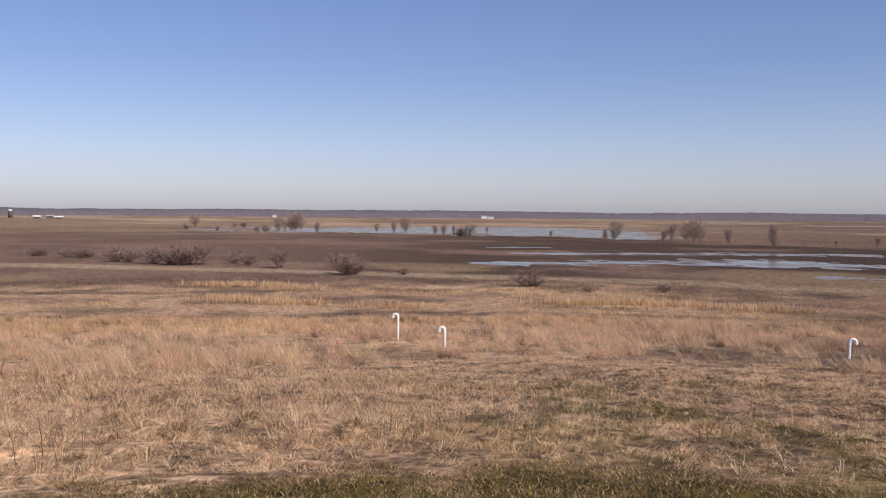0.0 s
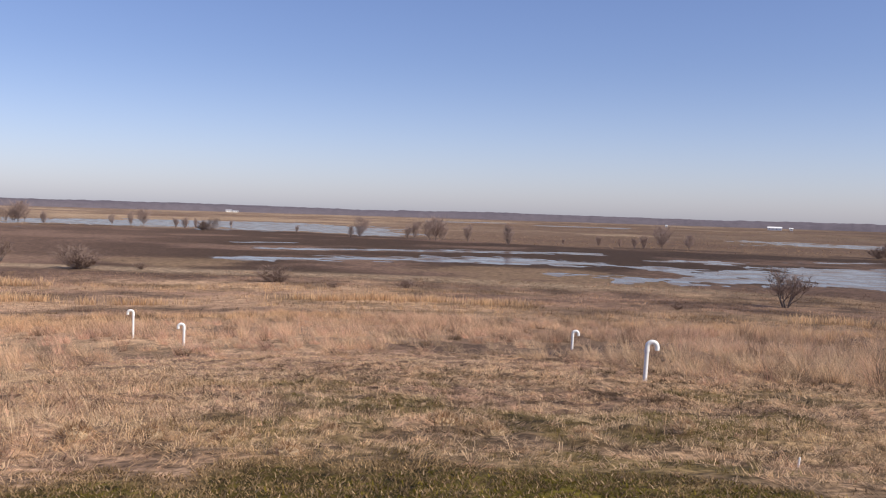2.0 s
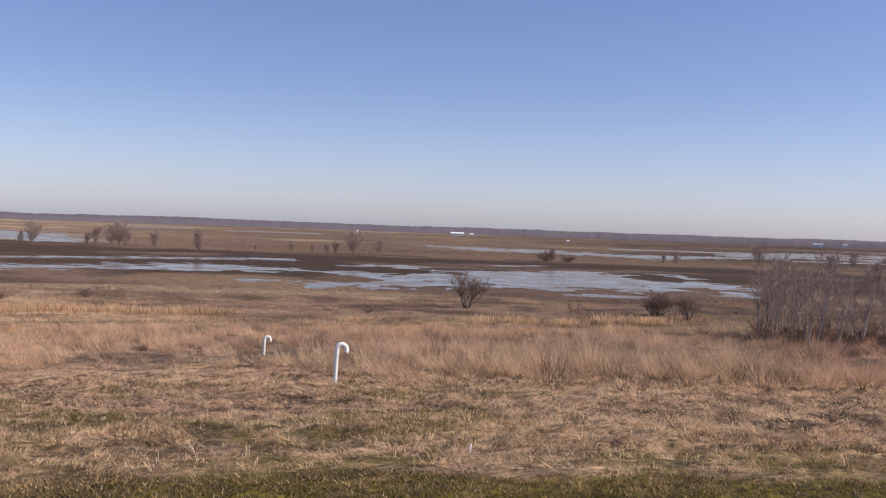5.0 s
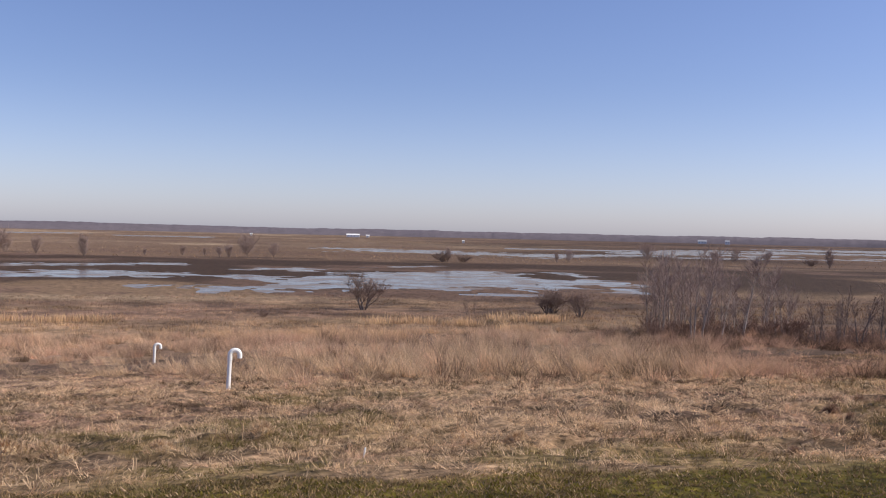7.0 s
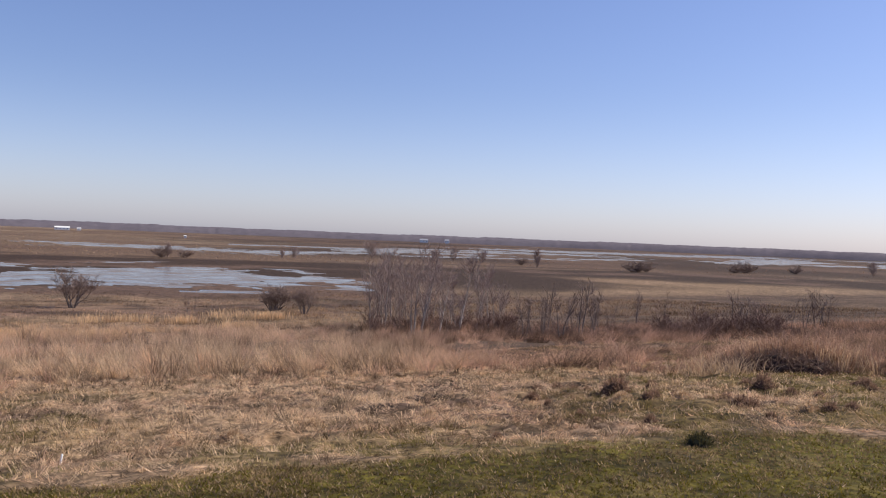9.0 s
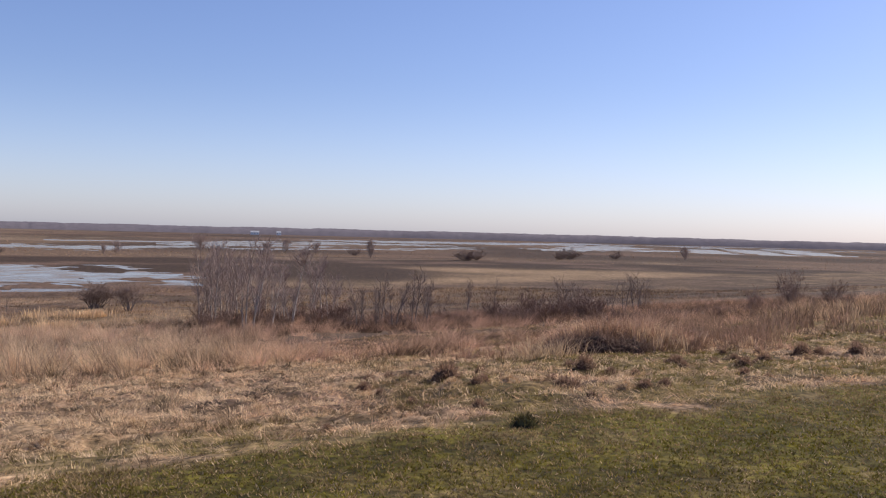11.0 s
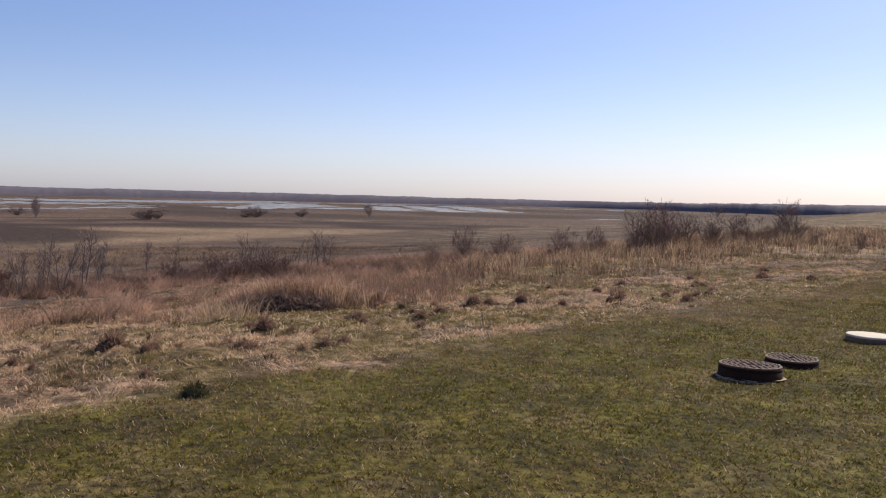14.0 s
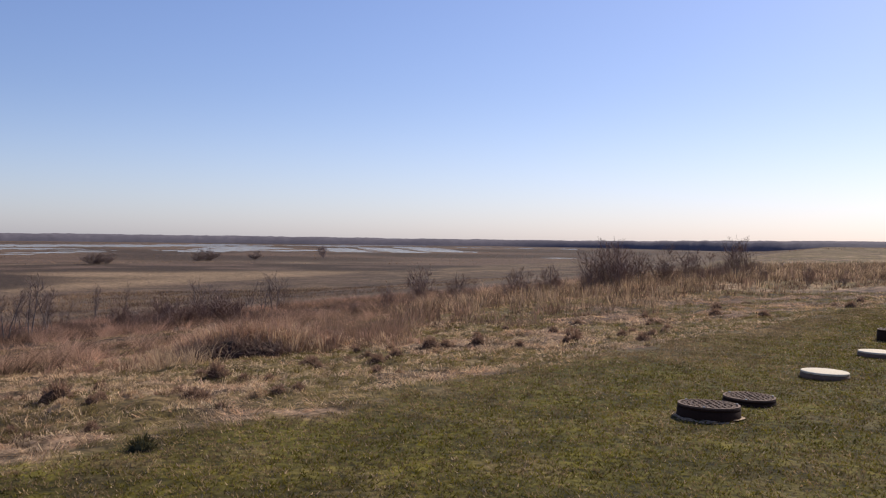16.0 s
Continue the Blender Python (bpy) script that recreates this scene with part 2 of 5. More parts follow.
# ---- mesh helpers ----
def fast_mesh(name, verts, faces, mat, cover=None, smooth=False):
    """A mesh from arrays: verts (n, 3), faces (m, 3 or 4), cover (n, 3) as base colour."""
    me = bpy.data.meshes.new(name)
    faces = np.asarray(faces, np.int32)
    m, k = faces.shape
    me.vertices.add(len(verts))
    me.vertices.foreach_set("co", np.asarray(verts, np.float32).ravel())
    me.loops.add(m * k)
    me.loops.foreach_set("vertex_index", faces.ravel())
    me.polygons.add(m)
    me.polygons.foreach_set("loop_start", np.arange(0, m * k, k, dtype=np.int32))
    if smooth:
        me.polygons.foreach_set("use_smooth", np.ones(m, bool))
    if cover is not None:
        a = me.attributes.new("cover", "FLOAT_COLOR", "POINT")
        a.data.foreach_set("color", np.c_[cover, np.ones(len(cover))].astype(np.float32).ravel())
    me.materials.append(mat)
    me.update(calc_edges=True)
    return me


def mesh_of(name, bm, mat):
    me = bpy.data.meshes.new(name)
    bm.normal_update()
    bm.to_mesh(me)
    bm.free()
    me.materials.append(mat)
    return me


def part(name, bm, mat, parent, label=""):
    me = bm if isinstance(bm, bpy.types.Mesh) else mesh_of(name, bm, mat)
    ob = new(name, me)
    ob.parent = parent
    return tagged(ob, label)


def height_at(x, y):
    return float(ground_height(np.array([x]), np.array([y]))[0])


def placed(bearing, distance, sink=0.0, turn=0.0, scale=1.0, wide=None):
    """The pose of a thing that stands on the ground at a bearing and distance from the hilltop."""
    x, y = spot(bearing, distance)
    w = wide or scale
    return Matrix.LocRotScale((x, y, height_at(x, y) - sink), Euler((0, 0, radians(turn))), (w, w, scale))


def blend(a, b, k):
    k = np.asarray(k)[:, None]
    return np.asarray(a) * (1 - k) + np.asarray(b) * k


# ---- ground ----
STRAW, PALE, BROWN = np.array((0.45, 0.30, 0.18)), np.array((0.60, 0.435, 0.285)), np.array((0.22, 0.135, 0.092))
GREEN, OLIVE, MUD = np.array((0.120, 0.098, 0.014)), np.array((0.170, 0.128, 0.026)), np.array((0.10, 0.060, 0.038))
REED, GOLD, ROSE = np.array((0.36, 0.235, 0.145)), np.array((0.56, 0.365, 0.20)), np.array((0.305, 0.19, 0.135))


def greenness(x, y, d1, d2, az):
    """Where the grass grows green through the straw, 0 to 1."""
    middle = 0.75 * step(fbm(x, y, 2.2, 4), 0.46, 0.60) * step(d2, 17, 9) * step(fbm(x - 20, y, 6.0, 2), 0.30, 0.5) * step(az, -9, 4) * step(az, 46, 30)
    east = 0.9 * step(fbm(x + 8, y, 1.8, 4), 0.40, 0.55) * step(az, 55, 74)
    fringe = 0.85 * step(fbm(x + 8, y, 1.1, 3), 0.36, 0.52) * step(d1, 3.0, 1.0) * step(az, 8, 24)
    return np.maximum(np.maximum(middle, east), fringe)


def pale_band(d1, d2, az):
    """Where the straw lies palest, 0 to 1."""
    foot = step(d1, 2.6, 3.8) * step(d1, 9.0, 6.5) * step(az, 18, 32) * step(az, 80, 66)
    shelf = step(d2, 12, 15) * step(d2, 25, 21) * step(az, -18, -9) * step(az, 11, 3)
    return np.maximum(foot, shelf)


def ground_cover(x, y):
    """Base colour of the ground: mown lawn, matted straw, prairie, mud flats, reed beds."""
    d1, d2 = past_lawn(x, y), past_brow(x, y)
    az, r = np.degrees(np.arctan2(x, y)), np.hypot(x, y)
    n1, n2, n3 = fbm(x, y, 2.2, 4), fbm(x + 70, y, 0.6, 3), fbm(x, y + 40, 11.0, 4)
    lawn = blend(GREEN * 1.15, OLIVE * 0.8, step(n1, 0.25, 0.75))
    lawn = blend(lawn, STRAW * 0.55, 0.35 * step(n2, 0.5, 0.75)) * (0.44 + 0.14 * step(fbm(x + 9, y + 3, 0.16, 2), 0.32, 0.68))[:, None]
    mat = blend(BROWN * 0.8, STRAW * 0.75, step(n3, 0.4, 0.66))
    # darkened so gaps in the straw look shaded, most on the backlit bearings
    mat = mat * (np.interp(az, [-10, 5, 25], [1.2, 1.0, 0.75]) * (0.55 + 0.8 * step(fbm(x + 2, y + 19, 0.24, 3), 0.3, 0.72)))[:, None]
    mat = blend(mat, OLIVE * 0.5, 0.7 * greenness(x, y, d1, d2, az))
    slope = blend(BROWN * 1.15, STRAW, 0.8 * step(fbm(x, y + 9, 18.0, 5), 0.3, 0.6))
    slope = blend(slope, ROSE, 0.5 * step(n3, 0.4, 0.6))
    slope = slope * (0.55 + 0.8 * step(fbm(x + 3, y + 8, 6.0, 3), 0.3, 0.7))[:, None]
    gold = step(fbm(x * 0.6 + 10, y * 1.4, 22.0, 4), 0.50, 0.62) * step(d2, 38, 55) * step(d2, 150, 110)
    slope = blend(slope, GOLD, 0.3 * gold)
    # flat marsh
    out_r = np.interp(az, [-30, 5, 15, 25, 45, 60, 75, 110], [480, 470, 400, 345, 340, 380, 420, 420])
    wob = 1 + 0.10 * (fbm(x, y, 60.0, 4) - 0.5)
    streak = fbm(x * 1.0, y * 1.0, 34.0, 5)
    mud = blend(MUD, ROSE * 0.8, step(streak, 0.48, 0.68))
    mud = blend(mud, ROSE, 0.55 * step(az + 25 * (fbm(x, y, 70.0, 3) - 0.5), 8, -12))
    mud = blend(mud, STRAW * 0.8, 0.8 * step(fbm(x + 500, y, 50.0, 4), 0.56, 0.68) * step(r, 230, 180))
    reed = blend(REED, PALE * 0.95, 0.8 * step(fbm(x, y, 150.0, 5), 0.45, 0.6))
    reed = blend(reed, PALE, 0.5 * step(az, 20, 5))
    reed = blend(reed, BROWN, 0.6 * step(fbm(x - 400, y, 230.0, 5), 0.5, 0.6))
    reed = blend(reed, BROWN * 1.1, 0.8 * step(fbm(x + 90, y, 60.0, 5), 0.54, 0.68))
    reed = blend(reed, BROWN * (0.45 + 0.6 * step(fbm(x + 800, y, 130.0, 5), 0.42, 0.6))[:, None], 0.9 * step(az + 20 * (streak - 0.5), 32, 52) * step(r, 390, 520))
    far = blend(mud, reed, step(r / (out_r * wob), 0.97, 1.03))
    bank = step(np.abs(r / (out_r * wob) - 1.05), 0.045, 0.02) * step(fbm(x + 60, y, 45.0, 4), 0.45, 0.58)
    far = blend(far, BROWN * 0.6, 0.85 * bank)
    far = blend(far, STRAW * 1.2 * (0.7 + 0.6 * fbm(x, y, 9.0, 4))[:, None], 0.75 * step(az + 12 * (streak - 0.5), 63, 71) * step(r * wob, 165, 190) * step(r * wob, 335, 300))
    pale = step(np.abs(r * wob - np.interp(az, [-30, -5, 20, 60], [215, 172, 150, 140])), 9, 3) * step(az, 45, 30)
    far = blend(far, PALE * 0.85, 0.75 * pale)
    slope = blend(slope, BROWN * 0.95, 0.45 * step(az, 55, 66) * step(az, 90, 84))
    # slope and marsh darkened by bearing toward the sun: backlit shade in their colour
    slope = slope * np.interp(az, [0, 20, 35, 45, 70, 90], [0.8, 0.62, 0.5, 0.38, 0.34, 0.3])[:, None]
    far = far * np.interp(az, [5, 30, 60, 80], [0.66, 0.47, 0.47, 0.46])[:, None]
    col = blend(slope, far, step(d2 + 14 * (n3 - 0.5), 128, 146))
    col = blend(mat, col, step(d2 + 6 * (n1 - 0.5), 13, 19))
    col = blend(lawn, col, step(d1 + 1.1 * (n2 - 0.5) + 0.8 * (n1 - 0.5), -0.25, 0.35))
    wet = pond_depth(x, y) * step(d2, 130, 150)
    return blend(col, np.array((0.07, 0.055, 0.045)), 0.85 * wet)


def build_ground():
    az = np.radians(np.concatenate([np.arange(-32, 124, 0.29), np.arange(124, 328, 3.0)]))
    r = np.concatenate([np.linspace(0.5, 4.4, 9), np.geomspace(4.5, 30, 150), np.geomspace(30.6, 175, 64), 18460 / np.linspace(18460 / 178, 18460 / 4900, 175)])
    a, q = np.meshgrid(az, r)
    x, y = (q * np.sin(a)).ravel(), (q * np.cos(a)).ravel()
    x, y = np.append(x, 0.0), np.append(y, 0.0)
    z = ground_height(x, y)
    n, m = len(r), len(az)
    i, j = np.meshgrid(np.arange(n - 1), np.arange(m), indexing="ij")
    k = (j + 1) % m
    quads = np.stack([i * m + j, (i + 1) * m + j, (i + 1) * m + k, i * m + k], -1).reshape(-1, 4)
    j = np.arange(m)
    hub = np.stack([np.full(m, n * m), j, (j + 1) % m, (j + 1) % m], -1)
    quads = quads[:, ::-1]
    tris = np.concatenate([quads[:, [0, 1, 2]], quads[:, [0, 2, 3]], hub[:, [0, 2, 1]]])
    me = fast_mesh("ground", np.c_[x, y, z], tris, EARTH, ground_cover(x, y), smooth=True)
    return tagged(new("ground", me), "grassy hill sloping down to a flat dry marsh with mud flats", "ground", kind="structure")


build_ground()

_ring = np.radians(np.arange(0, 360, 6.0))
_wv = [(0.0, 0.0, MARSH - 0.06)] + [(2600 * math.sin(a), 2600 * math.cos(a), MARSH - 0.06) for a in _ring]
_wf = [(0, (k + 1) % len(_ring) + 1, k + 1) for k in range(len(_ring))]
tagged(new("water", fast_mesh("water", _wv, _wf, WATER)), "shallow bright marsh water in ragged pools on mud", "water", kind="structure")


# ---- grasses ----
def blades(name, x, y, tall, wide, lean, colour, label, bend=True, category="grass", heading=None, sink=0.02, tip=1.0):
    """Many single blades in one mesh: a tapered leaf each, bent once, standing on the ground. tip: how much paler its end is."""
    n = len(x)
    z = ground_height(x, y) - sink
    face = rng.random(n) * 2 * np.pi
    to = rng.random(n) * 2 * np.pi if heading is None else heading
    wx, wy = np.cos(face) * wide / 2, np.sin(face) * wide / 2
    out = tall * np.sin(lean)
    up = tall * np.cos(lean)
    ox, oy = np.cos(to) * out, np.sin(to) * out
    base = np.stack([x, y, z], -1)
    side = np.stack([wx, wy, np.zeros(n)], -1)
    last = base + np.stack([ox, oy, up], -1)
    if bend:
        mid = base + np.stack([ox * 0.35, oy * 0.35, up * 0.6], -1)
        v = np.stack([base - side, base + side, mid - side * 0.8, mid + side * 0.8, last], 1)
        f = np.arange(n)[:, None, None] * 5 + np.array([[0, 1, 3], [0, 3, 2], [2, 3, 4]])[None]
        # each blade is darker at the foot, its tip scaled by tip
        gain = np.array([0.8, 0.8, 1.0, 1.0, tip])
    else:
        v = np.stack([base - side, base + side, last], 1)
        f = np.arange(n)[:, None, None] * 3 + np.array([[0, 1, 2]])[None]
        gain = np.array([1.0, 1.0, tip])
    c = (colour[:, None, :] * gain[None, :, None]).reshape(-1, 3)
    c = c * np.minimum(1.0, 0.72 / c.max(1))[:, None]
    me = fast_mesh(name, v.reshape(-1, 3), f.reshape(-1, 3), BLADE, c)
    return tagged(new(name, me), label, category, kind="stuff")


def scatter(n, b0, b1, r0, r1, power=0.0):
    """Points over a sector of the hill; power 0: even by distance, 1: even by area."""
    a = np.radians(b0 + (b1 - b0) * rng.random(n))
    k = 1 + power
    r = (r0 ** k + (r1 ** k - r0 ** k) * rng.random(n)) ** (1 / k)
    return r * np.sin(a), r * np.cos(a)


def keep(mask, *arrays):
    return [a[mask] for a in arrays]


def clump(x, y, per, spread):
    """Blades round each clump's middle: their places, the way outward, and which clump they belong to."""
    k = np.repeat(np.arange(len(x)), per)
    a = rng.random(len(k)) * 2 * np.pi
    q = np.sqrt(rng.random(len(k))) * np.asarray(spread)[k]
    return x[k] + q * np.cos(a), y[k] + q * np.sin(a), a, k


def golden(x, y):
    return step(fbm(x * 0.6 + 10, y * 1.4, 22.0, 4), 0.50, 0.62)


# mown lawn: small tufts
x, y = scatter(30000, -32, 50, 4.3, 9, 0.6)
xx, yy = scatter(150000, 45, 121, 4.3, 30, 0.5)
x, y = np.append(x, xx), np.append(y, yy)
x, y = keep(past_lawn(x, y) + 1.2 * (fbm(x + 70, y, 0.6, 3) - 0.5) < 0.15, x, y)
m = len(x)
n1 = fbm(x, y, 2.2, 4)
tone = blend(GREEN * 1.5, OLIVE * 1.02, step(n1 + 0.6 * (rng.random(m) - 0.5), 0.25, 0.75))
tone = blend(tone, STRAW * 0.8, (rng.random(m) < 0.40 + 0.22 * step(n1, 0.45, 0.7) + 0.45 * step(past_lawn(x, y), -1.8, 0.0)) * 0.75)
tone = tone * ((0.66 + 0.4 * step(fbm(x + 9, y + 3, 0.22, 3), 0.36, 0.64)) * 1.05 * (0.72 + 0.4 * rng.random(m)) * (0.94 + 0.12 * step(n1, 0.35, 0.65)))[:, None]
r = np.hypot(x, y)
bx, by, out, k = clump(x, y, 5, 0.03 + 0.002 * r)
n = len(bx)
c = blend(tone[k], PALE * 0.9, (rng.random(n) < 0.04) * 0.9) * (0.75 + 0.5 * rng.random(n))[:, None]
blades("lawn_grass", bx, by, 0.02 + 0.03 * rng.random(n), 0.009 + r[k] * 0.0009, 0.5 + 0.75 * rng.random(n), c, "short mown olive-green lawn grass with dry blades", bend=False, heading=out, sink=0.006, tip=1.15)

# matted straw between the lawn and the tall grass, lying almost flat
x, y = scatter(60000, -32, 121, 5.0, 44, 0.2)
d1, d2 = past_lawn(x, y), past_brow(x, y)
x, y, d1, d2 = keep((d1 > 0.1 + 0.9 * (fbm(x, y, 1.0, 2) - 0.5)) & (d2 < 22), x, y, d1, d2)
az, r, m = np.degrees(np.arctan2(x, y)), np.hypot(x, y), len(x)
green = greenness(x, y, d1, d2, az) * (rng.random(m) < 0.7)
tone = blend(STRAW, PALE, step(fbm(x, y + 40, 3.0, 4) + 0.4 * (rng.random(m) - 0.5), 0.42, 0.62))
tone = blend(tone, BROWN, (0.8 - 0.5 * step(az, 8, -5)) * step(fbm(x + 31, y, 1.1, 3) + 0.3 * (rng.random(m) - 0.5), 0.5, 0.68))
band = pale_band(d1, d2, az)
tone = blend(tone, PALE, 0.7 * band * step(fbm(x + 3, y, 1.3, 3), 0.42, 0.55))
# shade in the gaps between tufts, put into the straw's tone
tuft_shade = 0.25 + 1.4 * step(fbm(x + 15, y + 31, 0.33, 3), 0.36, 0.64)
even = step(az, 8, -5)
tuft_shade = tuft_shade * (1 - even) + even * (0.9 + 0.4 * (tuft_shade > 1))
# tone also falls with bearing, painting the backlit side duller
tone = tone * (tuft_shade * (0.55 + 0.9 * step(fbm(x + 5, y + 61, 0.9, 4), 0.34, 0.66)) * np.interp(az, [0, 20, 60, 80], [1.9, 1.6, 1.45, 1.25]) * (0.6 + 0.8 * rng.random(m)))[:, None]
tone = blend(tone, np.array((0.16, 0.135, 0.042)) * (0.6 + 0.8 * rng.random(m))[:, None], green)
tone = tone * blend(np.ones((m, 3)), np.array((1.02, 0.97, 0.97)), step(az, 48, 62))
fall = radians(200) + 12.0 * (fbm(x + 11, y, 1.0, 2) - 0.5) + 0.8 * rng.standard_normal(m)
bx, by, out, k = clump(x, y, 10, 0.05 + 0.004 * r)
n = len(bx)
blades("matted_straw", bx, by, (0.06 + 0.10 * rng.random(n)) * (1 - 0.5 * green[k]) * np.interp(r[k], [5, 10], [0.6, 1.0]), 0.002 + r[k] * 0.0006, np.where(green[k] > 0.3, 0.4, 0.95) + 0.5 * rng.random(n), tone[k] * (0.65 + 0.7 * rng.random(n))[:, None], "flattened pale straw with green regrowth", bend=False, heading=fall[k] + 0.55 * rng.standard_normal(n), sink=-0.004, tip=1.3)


def tufts(name, x, y, size, per, tone, wind, label, width=0.005, spread=0.5, droop=0.6):
    """Arching tufts: blades fan out of each middle, rise and bend over, most of them down the wind."""
    k = np.repeat(np.arange(len(x)), per)
    n = len(k)
    a, q = rng.random(n) * 2 * np.pi, np.sqrt(rng.random(n))
    s = size[k]
    px, py = x[k] + 0.35 * q * s * np.cos(a), y[k] + 0.35 * q * s * np.sin(a)
    base = np.stack([px, py, ground_height(px, py) - 0.015], -1)
    ln = s * (0.5 + 0.7 * rng.random(n))
    dx, dy = q * np.cos(a) + 0.8 * np.cos(wind[k]), q * np.sin(a) + 0.8 * np.sin(wind[k])
    h = np.hypot(dx, dy) + 1e-6
    reach = ln * spread * (0.4 + 0.7 * q)
    rise = ln * (1.0 - 0.5 * q * spread)
    ox, oy = dx / h * reach, dy / h * reach
    mid = base + np.stack([ox * 0.45, oy * 0.45, rise * 0.75], -1)
    end = base + np.stack([ox * 1.25, oy * 1.25, rise * droop * (0.8 + 0.5 * rng.random(n))], -1)
    face = rng.random(n) * 2 * np.pi
    w = (width + np.hypot(px, py) * 0.00038)[:, None] * np.stack([np.cos(face), np.sin(face), 0 * face], -1) / 2
    v = np.stack([base - w, base + w, mid - w * 0.8, mid + w * 0.8, end], 1).reshape(-1, 3)
    f = (np.arange(n)[:, None, None] * 5 + np.array([[0, 1, 3], [0, 3, 2], [2, 3, 4]])[None]).reshape(-1, 3)
    c = tone[k] * (0.7 + 0.6 * rng.random(n))[:, None]
    # darker at the foot, paler at the tip
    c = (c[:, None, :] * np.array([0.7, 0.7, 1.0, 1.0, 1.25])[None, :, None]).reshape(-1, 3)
    c = c * np.minimum(1.0, 0.72 / c.max(1))[:, None]
    return tagged(new(name, fast_mesh(name, v, f, BLADE, c)), label, "grass", kind="stuff")


# loose tufts of straw beside the lawn, where it is seen closest
x, y = scatter(21000, -32, 121, 5.2, 27, 0.5)
d1, d2 = past_lawn(x, y), past_brow(x, y)
lump = fbm(x + 2, y + 19, 0.7, 3)
x, y, d1, d2 = keep((d1 > 0.15) & (d2 < 17) & (lump + 0.35 * rng.random(len(x)) + 0.15 * (np.arctan2(x, y) < -0.1) > 0.6), x, y, d1, d2)
r, az, m = np.hypot(x, y), np.degrees(np.arctan2(x, y)), len(x)
green = greenness(x, y, d1, d2, az)
tone = blend(STRAW, PALE, step(fbm(x, y + 40, 3.0, 3) + 0.8 * (rng.random(m) - 0.5), 0.35, 0.65))
tone = blend(tone, ROSE, (rng.random(m) < 0.35) * 0.8)
tone = blend(tone, PALE * 1.3, (rng.random(m) < 0.2) * 0.9)
tone = blend(tone, BROWN * 0.9, (rng.random(m) < 0.28 - 0.2 * step(az, 8, -5)) * 0.85)
band = pale_band(d1, d2, az)
tone = blend(tone, PALE, 0.75 * band * (rng.random(m) < 0.6))
# the same painted gap shade, and the same fall toward backlit bearings
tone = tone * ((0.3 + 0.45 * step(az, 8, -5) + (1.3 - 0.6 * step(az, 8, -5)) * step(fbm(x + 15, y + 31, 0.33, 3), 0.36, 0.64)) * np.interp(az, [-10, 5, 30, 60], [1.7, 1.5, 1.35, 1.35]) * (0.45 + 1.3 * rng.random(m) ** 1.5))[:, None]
tone = blend(tone, OLIVE * (0.6 + 0.7 * rng.random(m))[:, None], green * (rng.random(m) < 0.6))
size = (0.08 + 0.13 * rng.random(m) ** 1.6 + 0.06 * step(fbm(x + 77, y, 3.0, 3), 0.5, 0.65)) * (1 - 0.4 * green) * np.interp(d1, [0, 2.5], [0.5, 1.0]) * np.interp(az, [-30, -8, 4], [1.5, 1.3, 1.0])
wind = radians(200) + 9.0 * (fbm(x + 11, y, 2.0, 2) - 0.5) + 1.1 * rng.standard_normal(m)
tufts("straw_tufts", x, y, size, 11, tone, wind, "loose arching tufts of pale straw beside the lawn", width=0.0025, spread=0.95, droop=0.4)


# bleached curls lying on the straw, near-white to stand for its bright highlights
x, y = scatter(15000, -32, 121, 5.4, 26, 0.45)
d1, d2 = past_lawn(x, y), past_brow(x, y)
az = np.degrees(np.arctan2(x, y))
x, y, d1, d2, az = keep((d1 > 0.4) & (d2 < 20) & (fbm(x + 44, y, 0.8, 3) + 0.3 * rng.random(len(x)) + 0.12 * pale_band(d1, d2, az) > 0.64), x, y, d1, d2, az)
m = len(x)
tufts("bleached_straw", x, y, 0.07 + 0.09 * rng.random(m), 6, np.tile(PALE * 1.25, (m, 1)) * (0.75 + 0.5 * rng.random(m))[:, None], 2 * np.pi * rng.random(m), "bleached curls of old grass, near-white as highlights on the straw", width=0.005, spread=1.1, droop=0.35)


def tall_start(az):
    return np.interp(az, [-32, -9, 2, 17, 24, 30, 41, 62, 75, 84, 97, 110, 122], [9, 12, 19, 20, 16, 13.5, 10.5, 6, 5, 3.6, 1.3, -3, -7])


def into_tall(x, y):
    """How far a place lies inside the tall grass, in metres."""
    az = np.degrees(np.arctan2(x, y))
    return past_brow(x, y) - tall_start(az)


# tall dry grass on the slope
x, y = scatter(14000, -32, 121, 10, 82, 0.5)
d2, az, deep = past_brow(x, y), np.degrees(np.arctan2(x, y)), into_tall(x, y)
stand = fbm(x, y, 5.0, 4)
ok = (deep > 9 * (fbm(x, y + 7, 4.0, 3) - 0.5)) & (d2 < 66) & (stand + 0.35 * rng.random(len(x)) > 0.60)
x, y, d2, az, deep, stand = keep(ok, x, y, d2, az, deep, stand)
m = len(x)
tone = blend(ROSE * 1.25, (STRAW + PALE) * 0.55, step(fbm(x, y + 9, 7.0, 4) + 0.7 * (rng.random(m) - 0.5), 0.3, 0.6))
tone = blend(tone, PALE, (rng.random(m) < 0.4 + 0.3 * step(az, 8, 18)) * 0.85 * step(az, 60, 48))
tone = blend(tone, BROWN, (rng.random(m) < 0.18) * 0.8)
tone = blend(tone, ROSE * 1.2, 0.35 * step(d2, 26, 36))
tone = blend(tone, ROSE * 0.95, 0.6 * step(az, 52, 62))
tone = blend(tone, BROWN * 1.15, 0.55 * step(az, 55, 66) * step(az, 92, 85) * step(d2, 8, 22))
tone = blend(tone, GOLD, 0.6 * golden(x, y) * step(d2, 38, 50))
